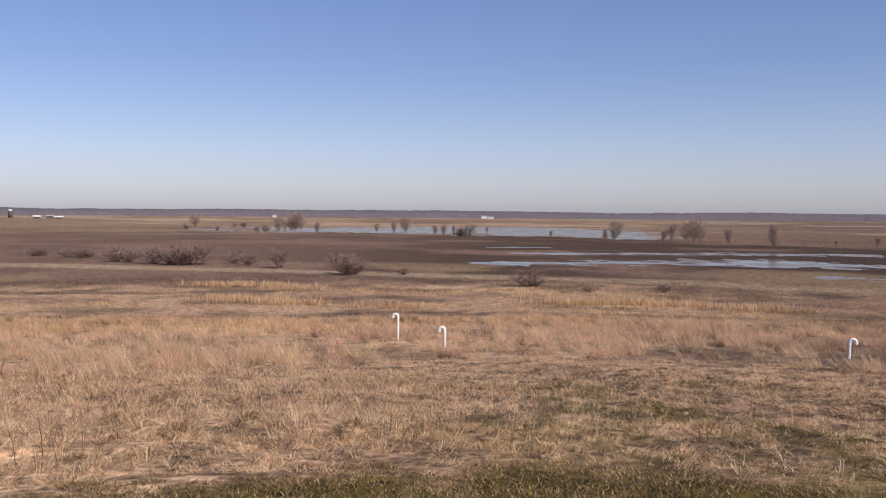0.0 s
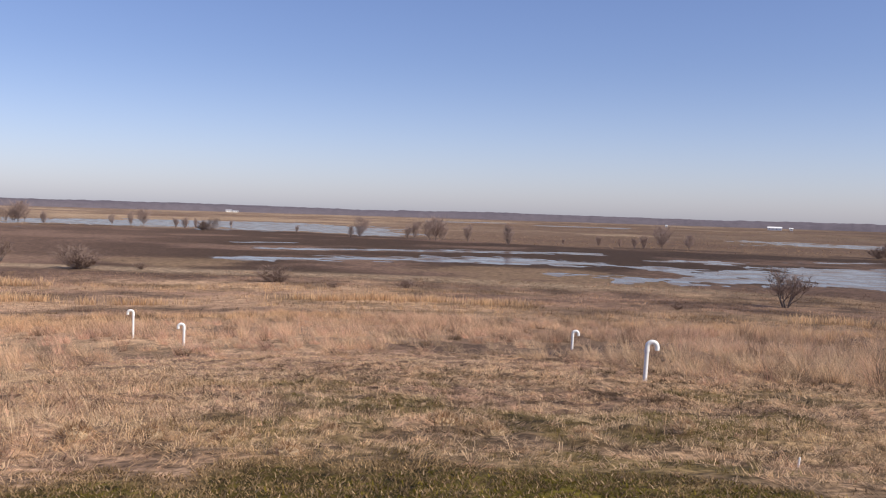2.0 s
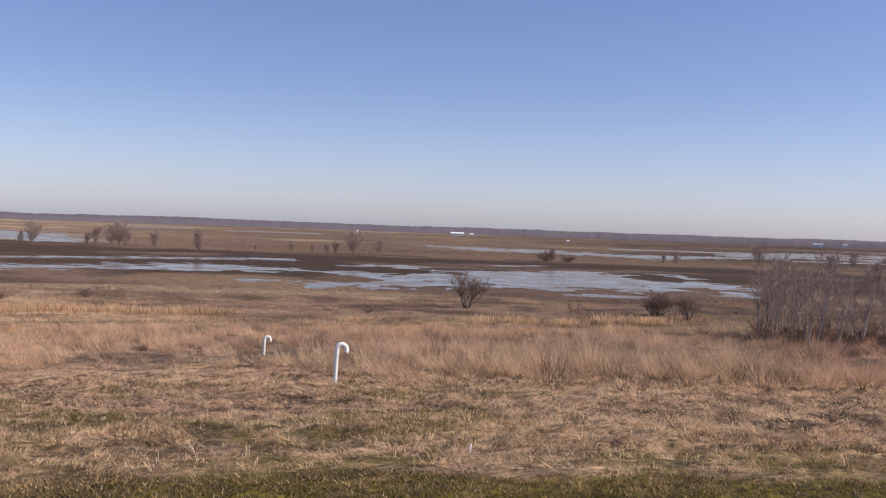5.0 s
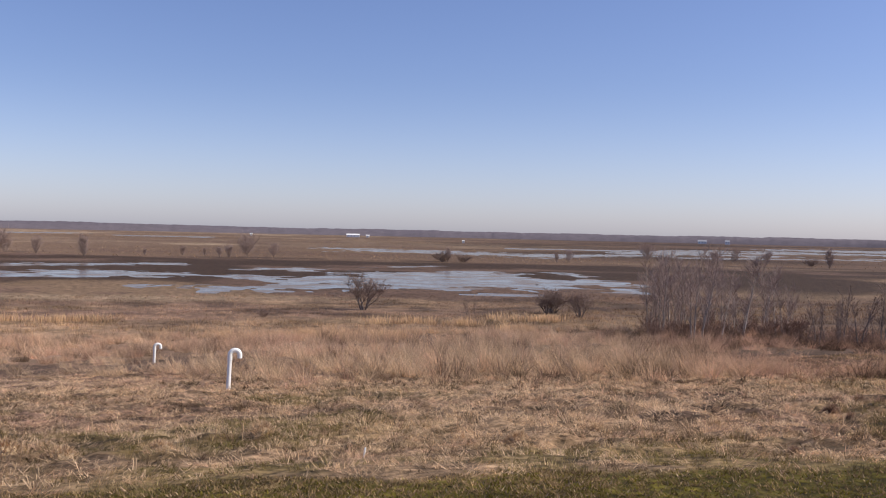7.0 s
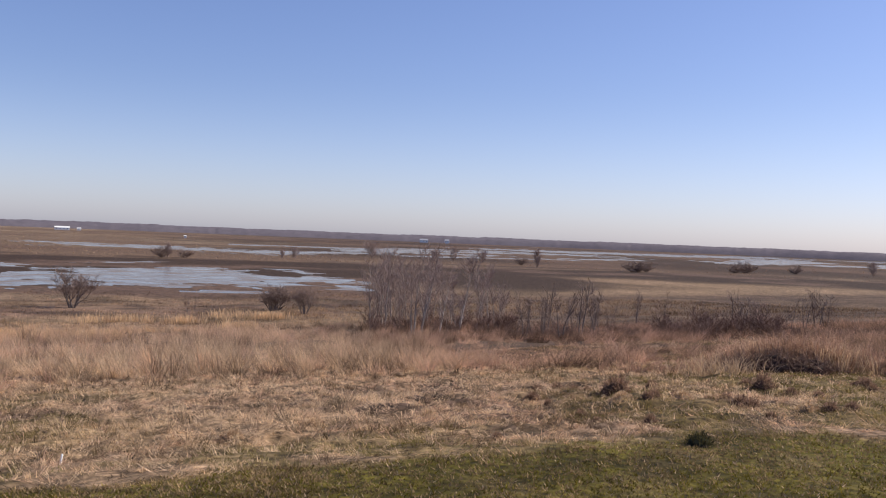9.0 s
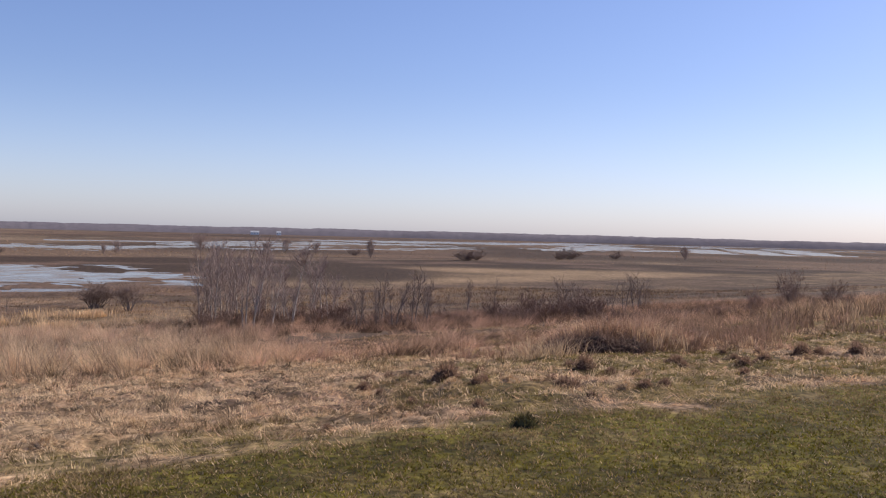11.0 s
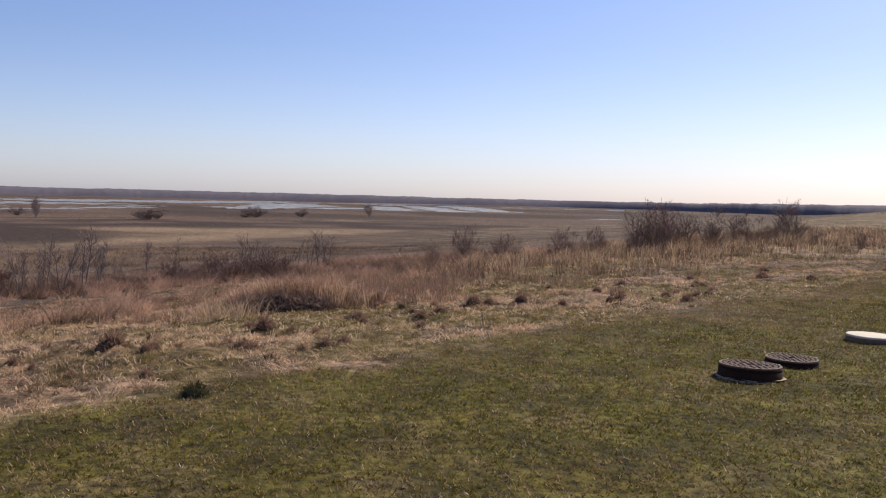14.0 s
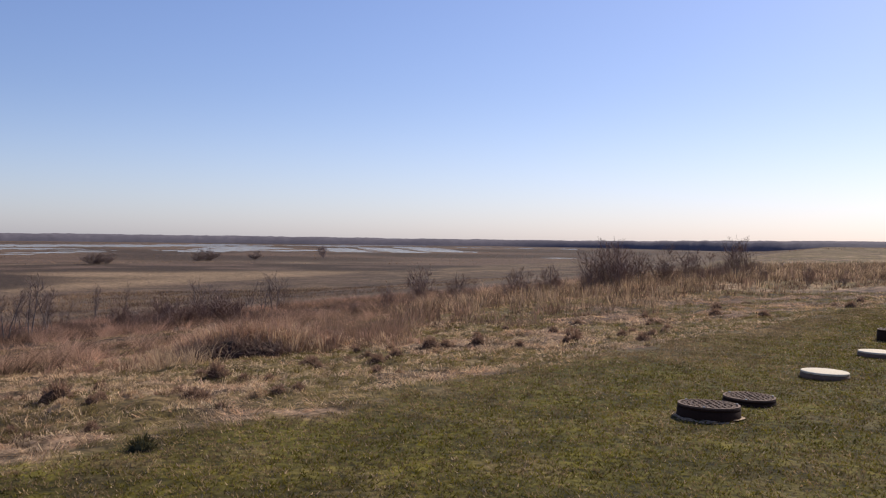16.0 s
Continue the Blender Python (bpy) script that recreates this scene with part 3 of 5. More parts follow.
tone = blend(tone, PALE, (rng.random(m) < 0.55) * 0.8 * step(az, 86, 94) * step(deep, 14, 6))
# brighter in the west, duller toward the sun: backlit shade put into the tone
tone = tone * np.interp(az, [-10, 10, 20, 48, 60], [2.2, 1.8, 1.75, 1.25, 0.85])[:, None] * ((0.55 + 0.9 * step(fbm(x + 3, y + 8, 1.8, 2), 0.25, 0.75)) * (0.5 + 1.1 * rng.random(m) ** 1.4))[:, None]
r = np.hypot(x, y)
tall = (0.34 + 0.66 * step(deep, -2, 7)) * (0.5 + 0.6 * rng.random(m)) * (0.3 + 1.4 * stand) * np.interp(az, [-32, 0, 20, 40, 70, 85, 100], [0.68, 0.7, 0.75, 1.05, 0.95, 0.9, 0.8])
open_front = (az > 73.8) & (az < 82.2) & (r < 20.6)
turn = radians(195) + 4.0 * (fbm(x, y + 70, 9.0, 2) - 0.5) + 0.6 * rng.standard_normal(m)
droop = 0.15 + 0.5 * rng.random(m) + 0.3 * step(deep, 9, 0) + 0.2 * step(az, 50, 62)
# shade low between the clumps, put into the blades' colour
gap_shade = 0.38 + 0.9 * step(fbm(x + 6, y + 2, 1.1, 2), 0.32, 0.62)
for near, per, wide in ((True, 34, 0.62), (False, 62, 0.62)):
    pick = np.flatnonzero(((r < 24) == near) & ~open_front)
    bx, by, out, k = clump(x[pick], y[pick], per, 0.08 + 0.0032 * r[pick])
    k = pick[k]
    n = len(bx)
    way = np.where(rng.random(n) < 0.5, out, turn[k] + 0.4 * rng.standard_normal(n))
    tint = blend(np.ones((n, 3)), np.array((1.0, 0.96, 0.97)), step(az[k], 48, 62))
    blades("tall_dry_grass", bx, by, tall[k] * (0.3 + 0.8 * rng.random(n)), 0.005 + r[k] * 0.00034 * wide, droop[k] + 0.45 * rng.random(n), tone[k] * tint * (gap_shade[k] * (0.7 + 0.6 * rng.random(n)))[:, None], "tall dry pinkish-brown prairie grass on the slope", bend=near, heading=way, tip=1.9)

# rough grass along the crest of the brow
x, y = scatter(8200, 87, 121, 18, 110, 0.7)
r, az = np.hypot(x, y), np.degrees(np.arctan2(x, y))
start = np.interp(az, [87, 94.5, 98, 103, 107.5, 111.6, 121], [21, 24, 26.5, 30, 38, 47, 55])
crest = (r / start - 1) / 0.75
ok = (crest > 0.5 * (fbm(x, y, 3.0, 3) - 0.5)) & (crest < 1.6) & (fbm(x + 40, y, 2.2, 3) + 0.35 * rng.random(len(x)) > 0.48)
x, y, r, crest = keep(ok, x, y, r, crest)
m = len(x)
tone = blend(ROSE * 1.3, (STRAW + PALE) * 0.6, step(fbm(x, y + 9, 4.0, 3) + 0.25 * crest + 0.7 * (rng.random(m) - 0.5), 0.4, 0.75))
tone = blend(tone, BROWN, (rng.random(m) < 0.25) * 0.85) * (0.3 + 0.55 * rng.random(m))[:, None]
bx, by, out, k = clump(x, y, 12, 0.12 + 0.004 * r)
n = len(bx)
way = np.where(rng.random(n) < 0.6, out, radians(170) + 0.5 * rng.standard_normal(n))
blades("brow_grass", bx, by, ((0.28 + 0.42 * step(crest, 0.0, 0.6)) * (0.6 + 0.6 * rng.random(m)))[k] * (0.4 + 0.7 * rng.random(n)), 0.007 + r[k] * 0.0005, 0.2 + 0.75 * rng.random(n), tone[k] * (0.75 + 0.5 * rng.random(n))[:, None], "rough buff and brown grass along the crest of the brow", heading=way, tip=1.35)

# pale feathery plumes along the brow
spots = [(57.6, 25.0), (60.2, 27.0), (74.3, 18.5), (75.1, 18.7), (90.5, 36.0), (91.6, 35.0), (96.5, 41.0), (99.5, 43.0), (102.0, 46.0), (105.0, 50.0)]
where = np.array([spot(b, d) for b, d in spots]).repeat(12, 0) + rng.normal(0, 0.35, (12 * len(spots), 2)) * 1.0
bx, by, out, k = clump(where[:, 0], where[:, 1], 14, np.full(len(where), 0.22))
n = len(bx)
blades("plume_grass", bx, by, 0.22 + 0.38 * rng.random(n), 0.012, 0.2 + 0.8 * rng.random(n), (PALE * 0.5 + STRAW * 0.5)[None] * (0.7 + 0.5 * rng.random(n))[:, None], "pale feathery dry grass plumes on the brow", heading=out, tip=1.2)

# brown weed stalks behind the brush heap
x, y = scatter(620, 74.5, 89.0, 20.0, 27.0, 0.5)
x, y = keep(fbm(x, y, 1.6, 3) + 0.2 * rng.random(len(x)) > 0.6, x, y)
bx, by, out, k = clump(x, y, 16, np.full(len(x), 0.3))
n = len(bx)
tone = blend(BROWN * 1.1, ROSE * 1.25, rng.random(len(x)) ** 1.5)
blades("weed_stalks", bx, by, (0.35 + 0.75 * rng.random(len(x)) ** 1.6)[k] * (0.3 + 0.8 * rng.random(n) ** 1.5), 0.009, 0.1 + 0.9 * rng.random(n), tone[k] * (0.7 + 0.5 * rng.random(n))[:, None], "brown dead weed stalks on the brow", heading=out, tip=1.2, category="weeds")

# single dry stalks standing in the matted straw
spots = [(2.9, 9.2), (3.3, 9.4), (-1.2, 8.6), (-22.8, 8.0), (-24.0, 7.8), (-12.0, 8.2), (-4.5, 10.5), (6.8, 10.2), (11.5, 9.8), (14.6, 8.6), (19.0, 10.8), (26.5, 9.4), (31.0, 10.6), (40.5, 10.2), (52.0, 11.6)]
where = np.array([spot(b, d) for b, d in spots]).repeat(5, 0) + rng.normal(0, 0.16, (5 * len(spots), 2))
n = len(where)
blades("dry_stalks", where[:, 0], where[:, 1], 0.22 + 0.3 * rng.random(n), 0.008, 0.08 + 0.5 * rng.random(n), (STRAW * 0.9)[None] * (0.7 + 0.8 * rng.random(n))[:, None], "single dry weed stalks standing in the matted straw", category="weeds", tip=1.1)

# stands of golden grass below the tall grass
rows = [(35.6, 64, 3.2), (37.6, 63, 1.6), (38.3, 96, 4.0), (42.0, 94, 2.4), (45.0, 103, 4.5), (45.3, 79, 2.2), (47.2, 102, 2.0), (-13.9, 141, 4.0), (-12.2, 141, 5.0), (-10.6, 138, 5.0), (-9.2, 128, 4.0), (-13.3, 107, 3.5), (-11.0, 103, 4.0), (-8.9, 98, 3.5),
        (-3.0, 93, 4.0), (8.1, 99, 4.0), (10.5, 101, 4.5), (12.5, 103, 4.5), (14.8, 101, 4.0), (19.0, 101, 4.0)]
x, y, far = [np.concatenate(a) for a in zip(*[(spot(b, d)[0] + rng.normal(0, w * 0.6, 34) * math.cos(math.radians(b)), spot(b, d)[1] - rng.normal(0, w * 0.6, 34) * math.sin(math.radians(b)), np.full(34, d)) for b, d, w in rows])]
bx, by, out, k = clump(x, y, 14, np.full(len(x), 0.6))
n = len(bx)
blades("golden_grass", bx, by, 0.5 + 0.6 * rng.random(n), 0.008 + far[k] * 0.0004, 0.1 + 0.5 * rng.random(n), (GOLD * 0.55 + PALE * 0.45)[None] * (1.0 + 0.5 * rng.random(n))[:, None], "stands of bright golden grass below the hill", heading=out, tip=1.25)

# golden and brown prairie lower down
x, y = scatter(16000, -32, 121, 55, 185, 0.6)
d2 = past_brow(x, y)
g, st = golden(x, y), fbm(x, y, 9.0, 4)
x, y, d2, g, st = keep((d2 > 48) & (d2 < 150) & (st + 0.35 * rng.random(len(x)) + 0.12 * g > 0.56), x, y, d2, g, st)
m = len(x)
tone = blend(ROSE, STRAW, step(st + 0.7 * (rng.random(m) - 0.5), 0.4, 0.7))
tone = blend(tone, BROWN, (rng.random(m) < 0.4) * 0.8)
az = np.degrees(np.arctan2(x, y))
tone = blend(tone, GOLD, (rng.random(m) < 0.5) * g * step(d2, 140, 110))
# prairie tone drops on the same bearings, backlit shade put into it
tone = blend(tone, BROWN, 0.5 * step(az, 55, 66) * step(az, 92, 84)) * np.interp(az, [30, 45], [0.95, 0.62])[:, None]
tone = tone * ((0.6 + 0.8 * step(fbm(x + 3, y + 8, 6.0, 3), 0.3, 0.7)) * (0.75 + 0.5 * rng.random(m)))[:, None]
r = np.hypot(x, y)
bx, by, out, k = clump(x, y, 13, 0.15 + 0.007 * r)
n = len(bx)
blades("prairie_grass", bx, by, (0.15 + 0.4 * rng.random(n)) * (0.7 + 0.6 * g[k]), 0.008 + r[k] * 0.00036, 0.2 + 0.8 * rng.random(n), tone[k] * (0.75 + 0.5 * rng.random(n))[:, None], "golden and brown dry prairie grass below the hill", bend=False, heading=out, tip=1.2)

# reed beds far out
x, y = scatter(24000, -30, 121, 330, 1300, 0.0)
az, r = np.degrees(np.arctan2(x, y)), np.hypot(x, y)
out_r = np.interp(az, [-30, 5, 15, 25, 45, 60, 75, 110], [480, 470, 400, 345, 340, 380, 420, 420])
ok = (r > out_r * (1 + 0.1 * (fbm(x, y, 60.0, 4) - 0.5))) & (pond_depth(x, y) < 0.05) & (fbm(x, y, 90.0, 4) + 0.3 * rng.random(len(x)) > 0.55)
x, y, r, az = keep(ok, x, y, r, az)
c = blend(REED, PALE, 0.6 * step(fbm(x, y, 120.0, 5) + 0.3 * (rng.random(len(x)) - 0.5), 0.4, 0.65))
c = blend(c, BROWN, (rng.random(len(x)) < 0.25) * 0.6)
c = blend(c, BROWN, 0.85 * step(az, 32, 52) * step(r, 390, 520))
blades("marsh_reeds", x, y, 0.2 + 0.35 * rng.random(len(x)), 0.25 + r * 0.0009, 0.9 * rng.random(len(x)), c, "beds of dry tan reeds across the marsh", bend=False, category="reeds")


# ---- bare trees and shrubs ----
def tubes(name, segs, mat, sides):
    """All the limbs of one part, each a tapered stick: rows of start, end, radius at both."""
    s = np.array(segs)
    a, b, ra, rb = s[:, 0:3], s[:, 3:6], s[:, 6], s[:, 7]
    d = b - a
    d /= np.linalg.norm(d, axis=1)[:, None] + 1e-9
    ref = np.where(np.abs(d[:, 2:3]) > 0.9, np.array([[1.0, 0, 0]]), np.array([[0, 0, 1.0]]))
    u = np.cross(d, ref)
    u /= np.linalg.norm(u, axis=1)[:, None]
    w = np.cross(d, u)
    spin = np.random.default_rng(len(s)).random(len(s))[:, None] * np.pi * (sides == 1)
    u, w = u * np.cos(spin) + w * np.sin(spin), w * np.cos(spin) - u * np.sin(spin)
    if sides == 1:  # a twig too fine to show its roundness
        v = np.stack([a - u * ra[:, None], a + u * ra[:, None], b + u * rb[:, None], b - u * rb[:, None]], 1)
        return fast_mesh(name, v.reshape(-1, 3), np.arange(len(s) * 4).reshape(-1, 4), mat)
    ang = np.arange(sides) * 2 * np.pi / sides
    ring = np.cos(ang)[None, :, None] * u[:, None] + np.sin(ang)[None, :, None] * w[:, None]
    v = np.concatenate([a[:, None] + ring * ra[:, None, None], b[:, None] + ring * rb[:, None, None]], 1)
    k = np.arange(sides)
    q = np.stack([k, (k + 1) % sides, (k + 1) % sides + sides, k + sides], -1)
    f = (np.arange(len(s))[:, None, None] * 2 * sides + q[None]).reshape(-1, 4)
    return fast_mesh(name, v.reshape(-1, 3), f, mat)


def grow(rnd, tall, stems, flare, forks, levels, thick, curl=0.25, rise=0.25, first=0.3):
    """Sticks of a bare tree by level: stems from the base, then forks off forks."""
    out = [[] for _ in range(levels + 1)]

    def shoot(p, d, length, radius, level):
        n = 4 if level == 0 else (3 if level < levels else 1)
        pts = [p]
        for i in range(n):
            d = (d + Vector((rnd.gauss(0, curl), rnd.gauss(0, curl), rnd.gauss(0, curl * 0.5) + rise * 0.3))).normalized()
            q = p + d * (length / n)
            r0, r1 = radius * (1 - 0.8 * i / n), radius * (1 - 0.8 * (i + 1) / n)
            out[level].append((*p, *q, r0, r1))
            p = q
            pts.append((p.copy(), d.copy(), (i + 1) / n, r1))
        if level == levels:
            return
        for _ in range(forks[level]):
            k = first + (1 - first) * rnd.random() ** 0.8 if level == 0 else 0.15 + 0.85 * rnd.random()
            i = min(n - 1, int(k * n))
            a = pts[i] if i == 0 else pts[i][0]
            b, bd, _, br = pts[i + 1]
            at = (a if isinstance(a, Vector) else Vector(a)).lerp(b, k * n - i)
            turn = rnd.random() * 2 * math.pi
            side = bd.orthogonal().normalized()
            side.rotate(Matrix.Rotation(turn, 3, bd))
            nd = (bd * (0.75 + rise) + side * (0.55 + 0.35 * rnd.random())).normalized()
            shoot(at, nd, length * (0.35 + 0.3 * rnd.random()) * (1.1 - 0.45 * k), max(br * 0.75, thick * 0.12), level + 1)

    for s in range(stems):
        turn = 2 * math.pi * (s + rnd.random()) / stems
        d = Vector((math.cos(turn) * flare, math.sin(turn) * flare, 1)).normalized()
        foot = Vector((math.cos(turn), math.sin(turn), 0)) * (0.0 if stems == 1 else thick * 1.6 * rnd.random() + 0.03 * tall * rnd.random() * min(stems, 6) / 3)
        shoot(foot + Vector((0, 0, -0.15)), d, tall * (0.75 + 0.3 * rnd.random()), thick * (0.75 + 0.4 * rnd.random()), 0)
    return out


def bare_tree(name, seed, tall, stems, flare, forks, thick, trunk_mat, twig_mat, label, category, twig=0.02, **more):
    rnd = random.Random(seed)
    out = grow(rnd, tall, stems, flare, forks, len(forks), thick, **more)
    top = max(s[5] for lv in out for s in lv)
    f = tall / top
    for lv in out:
        lv[:] = [tuple(v * f for v in s[:6]) + (max(s[6], twig * 0.8), max(s[7], twig * 0.5)) for s in lv]
    thing = tagged(new(name), label, category)
    part("trunk", tubes("trunk", out[0], trunk_mat, 6), None, thing)
    part("crown", tubes("crown", [s for lv in out[1:] for s in lv], twig_mat, 1), None, thing)
    return thing


def plant(proto, used, m, label="", group=""):
    """The first planting moves the thing itself, the others copy it."""
    ob = copy_thing(proto, m) if used else proto
    if not used:
        ob.matrix_basis = m
    return tagged(ob, label, "", group)


def crowned(name, seed, tall, wide, low, stems, lean, branches, twigs, thick, twig, trunk_mat, twig_mat, label, category, up=0.8, fullest=0.45):
    """A bare tree by its outline: stems, branches that fill an oval crown, twigs on them and finer twigs on those."""
    rnd = random.Random(seed)
    trunk, crown = [], []
    for s in range(stems):
        turn = 2 * math.pi * (s + rnd.random()) / stems
        p = Vector((math.cos(turn), math.sin(turn), 0)) * (0.05 * wide * tall * (stems > 1) * rnd.random()) + Vector((0, 0, -0.15))
        tip = lean if stems < 4 else 2.2 * lean * s / stems
        d = Vector((math.cos(turn) * tip, math.sin(turn) * tip, 1)).normalized()
        high = tall * (1.0 if s == 0 else (0.7 + 0.28 * rnd.random()) * (1.0 if stems < 4 else 1.05 - 0.5 * s / stems))
        path = [p]
        for i in range(6):
            d = (d + Vector((rnd.gauss(0, 0.07), rnd.gauss(0, 0.07), 0.05))).normalized()
            path.append(path[-1] + d * (high / 6))
            trunk.append((*path[-2], *path[-1], max(twig, thick * (1 - i / 6.5)), max(twig, thick * (1 - (i + 1) / 6.5))))
        for _ in range(branches):
            k = low + (0.98 - low) * rnd.random()
            i = min(5, int(k * 6))
            at = path[i].lerp(path[i + 1], k * 6 - i)
            h = (k - low) / (1 - low)
            full = math.sin(math.pi * min(1.0, 0.12 + 0.88 * h) ** (0.69 / -math.log(max(0.15, fullest)) if fullest != 0.5 else 1.0)) ** 0.7 if h < 1 else 0.0
            ln = max(0.12 * tall, tall * wide * 0.55 * full) * (0.55 + 0.55 * rnd.random())
            turn = rnd.random() * 2 * math.pi
            d = Vector((math.cos(turn), math.sin(turn), up * (0.6 + 0.7 * rnd.random()))).normalized()
            q0, rad = at, max(twig, thick * 0.35 * (1 - 0.6 * k))
            for seg in range(2):
                q1 = q0 + d * ln * 0.5
                crown.append((*q0, *q1, rad * (1 - 0.35 * seg), max(twig * 0.7, rad * (0.65 - 0.35 * seg))))
                for _ in range(twigs):
                    f = rnd.random()
                    a = q0.lerp(q1, f)
                    e = (d + Vector((rnd.gauss(0, 0.45), rnd.gauss(0, 0.45), rnd.gauss(0.25, 0.35)))).normalized()
                    b = a + e * ln * (0.35 + 0.4 * rnd.random())
                    crown.append((*a, *b, twig, twig * 0.6))
                    e = (e + Vector((rnd.gauss(0, 0.5), rnd.gauss(0, 0.5), rnd.gauss(0.2, 0.4)))).normalized()
                    c = a.lerp(b, 0.3 + 0.5 * rnd.random())
                    crown.append((*c, *(c + e * ln * (0.25 + 0.25 * rnd.random())), twig * 0.7, twig * 0.4))
                q0, d = q1, (d + Vector((0, 0, 0.35))).normalized()
    thing = tagged(new(name), label, category)
    part("trunk", tubes("trunk", trunk, trunk_mat, 6), None, thing)
    part("crown", tubes("crown", crown, twig_mat, 1), None, thing)
    return thing


# kinds, each about as tall as named, in metres
def far_tree(seed):
    return crowned("bare_tree", seed, 8.0, 0.92, 0.10, 2, 0.12, 46, 4, 0.075, 0.028, BARK, HAZE_TWIG, "bare grey-brown tree with a rounded twiggy crown on the marsh", "tree", up=0.9)


def column_tree(seed):
    return crowned("bare_tree", seed, 7.0, 0.72, 0.04, 3, 0.06, 32, 4, 0.045, 0.026, BARK, HAZE_TWIG, "narrow bare tree with a pale twiggy crown on the marsh", "tree", up=1.3)


def far_bush(seed):
    return crowned("marsh_bush", seed, 3.0, 0.85, 0.02, 10, 0.5, 9, 4, 0.022, 0.0125, TWIG, TWIG, "low brown leafless bush at the edge of the marsh", "bush", up=0.8)


def spreading(seed):
    return bare_tree("spreading_shrub", seed, 5.0, 9, 0.55, (10, 9, 6), 0.085, BARK, TWIG, "many-stemmed bare shrub with spreading dark branches", "shrub", twig=0.012, rise=0.3)


def slender(seed):
    return crowned("sapling_tree", seed, 6.0, 0.34, 0.20, 1 + seed % 2, 0.10, 38, 4, 0.066, 0.0075, PALE_BARK, HAZE_TWIG, "slender pale-barked bare tree in a thicket at the hill's foot", "tree", up=1.5, fullest=0.6)


def gnarled(seed):
    return crowned("sapling_tree", seed, 3.4, 0.6, 0.18, 2, 0.25, 13, 3, 0.05, 0.008, BARK, TWIG, "small crooked bare tree beyond the brow", "tree", up=1.0)


def pole(seed):
    return crowned("sapling_tree", seed, 3.0, 0.36, 0.25, 1 + seed % 2, 0.12, 22, 3, 0.034, 0.0055, BARK, TWIG, "young thin bare tree in a thicket at the hill's foot", "tree", up=1.4, fullest=0.4)


def thicket(seed):
    return crowned("thicket_shrub", seed, 3.0, 0.55, 0.04, 9, 0.28, 9, 3, 0.014, 0.011, RED_TWIG, RED_TWIG, "dense reddish-brown leafless thicket shrub", "shrub", up=1.4)


def whip(seed):
    return crowned("ridge_bush", seed, 2.4, 0.55, 0.10, 8, 0.24, 10, 4, 0.014, 0.0045, BARK, RED_TWIG, "upright leafless bush among tall grass on the brow", "bush", up=1.5)


# bearing, distance, height, which of the grown forms
WEST_TREES = [(-14.98, 641, 11.1, 0), (-10.1, 525, 9.7, 1), (-9.66, 525, 9.3, 2), (-9.05, 527, 11.4, 0), (-8.71, 559, 10.7, 1), (-9.3, 530, 10.4, 2), (-4.09, 523, 6.3, 1), (-2.32, 514, 9, 0),
              (10.47, 388, 9.7, 1), (13.81, 392, 11, 2), (15.12, 381, 9.8, 0), (14.69, 379, 8.8, 1), (15.51, 382, 9.4, 2)]
EAST_TREES = [(28.86, 365, 9.3, 0), (30.44, 370, 6.1, 1), (48.55, 389, 7.8, 2), (53.25, 423, 8.5, 0), (58.27, 448, 7.4, 1), (60.07, 445, 8.5, 2), (82.54, 526, 8.3, 1)]
NARROW_TREES = [(-7.72, 501, 7, 0), (-3.05, 526, 7.7, 1), (-0.51, 466, 6.1, 2), (0.02, 467, 6.5, 0), (0.65, 481, 5.2, 1), (2.7, 530, 6.1, 2), (6.62, 442, 4.1, 0), (9.86, 387, 5.1, 1), (13.38, 390, 8.4, 2),
                (17.12, 373, 8, 0), (19.63, 350, 8.3, 1), (22.96, 372, 4, 2), (25.1, 378, 4.5, 0), (26.37, 378, 3.3, 1), (27.23, 359, 6.5, 2), (27.79, 361, 6, 0), (41.09, 356, 5.9, 1), (47.79, 385, 6.6, 2), (57.12, 437, 7, 0), (63.45, 404, 8.7, 1)]
WEST_BUSHES = [(-15.47, 600, 4, 0), (-13.67, 550, 3.6, 1), (-12.68, 695, 3.1, 2), (-12.18, 697, 3.1, 0), (-10.84, 538, 3.8, 1), (-11.35, 553, 2.8, 2), (1.41, 448, 5.5, 0), (1.0, 450, 3.6, 1), (-23.84, 246, 2.4, 1), (-23.4, 247, 2.2, 0), (-21.31, 235, 2.6, 2), (-22.06, 239, 2, 0),
               (-21.0, 236, 2, 1), (-19.48, 215, 3.6, 1), (-18.76, 212, 3.2, 2), (-17.37, 205, 3.5, 0), (-16.48, 202, 3.1, 1), (-15.83, 200, 4.7, 2), (-15.02, 201, 4.1, 0)]
EAST_BUSHES = [(-12.72, 205, 2.8, 1), (-11.88, 198, 2.6, 2), (-5.93, 167, 3.6, 0), (-5.5, 168, 2.6, 1), (-2.46, 167, 1.4, 2), (5.2, 139, 2.3, 0), (5.6, 138, 1.6, 1), (8.88, 126, 1, 2), (13.25, 132, 1.3, 0), (29.8, 109, 1, 1), (40.77, 355, 4.4, 2), (42.06, 361, 3, 0),
               (59.54, 421, 2.9, 1), (62.46, 440, 4.1, 2), (69.23, 403, 4.4, 0), (69.6, 405, 3.8, 1), (70.07, 413, 4.3, 1), (75.11, 467, 4.6, 2), (75.75, 478, 5.3, 0), (78.48, 506, 4.6, 1)]
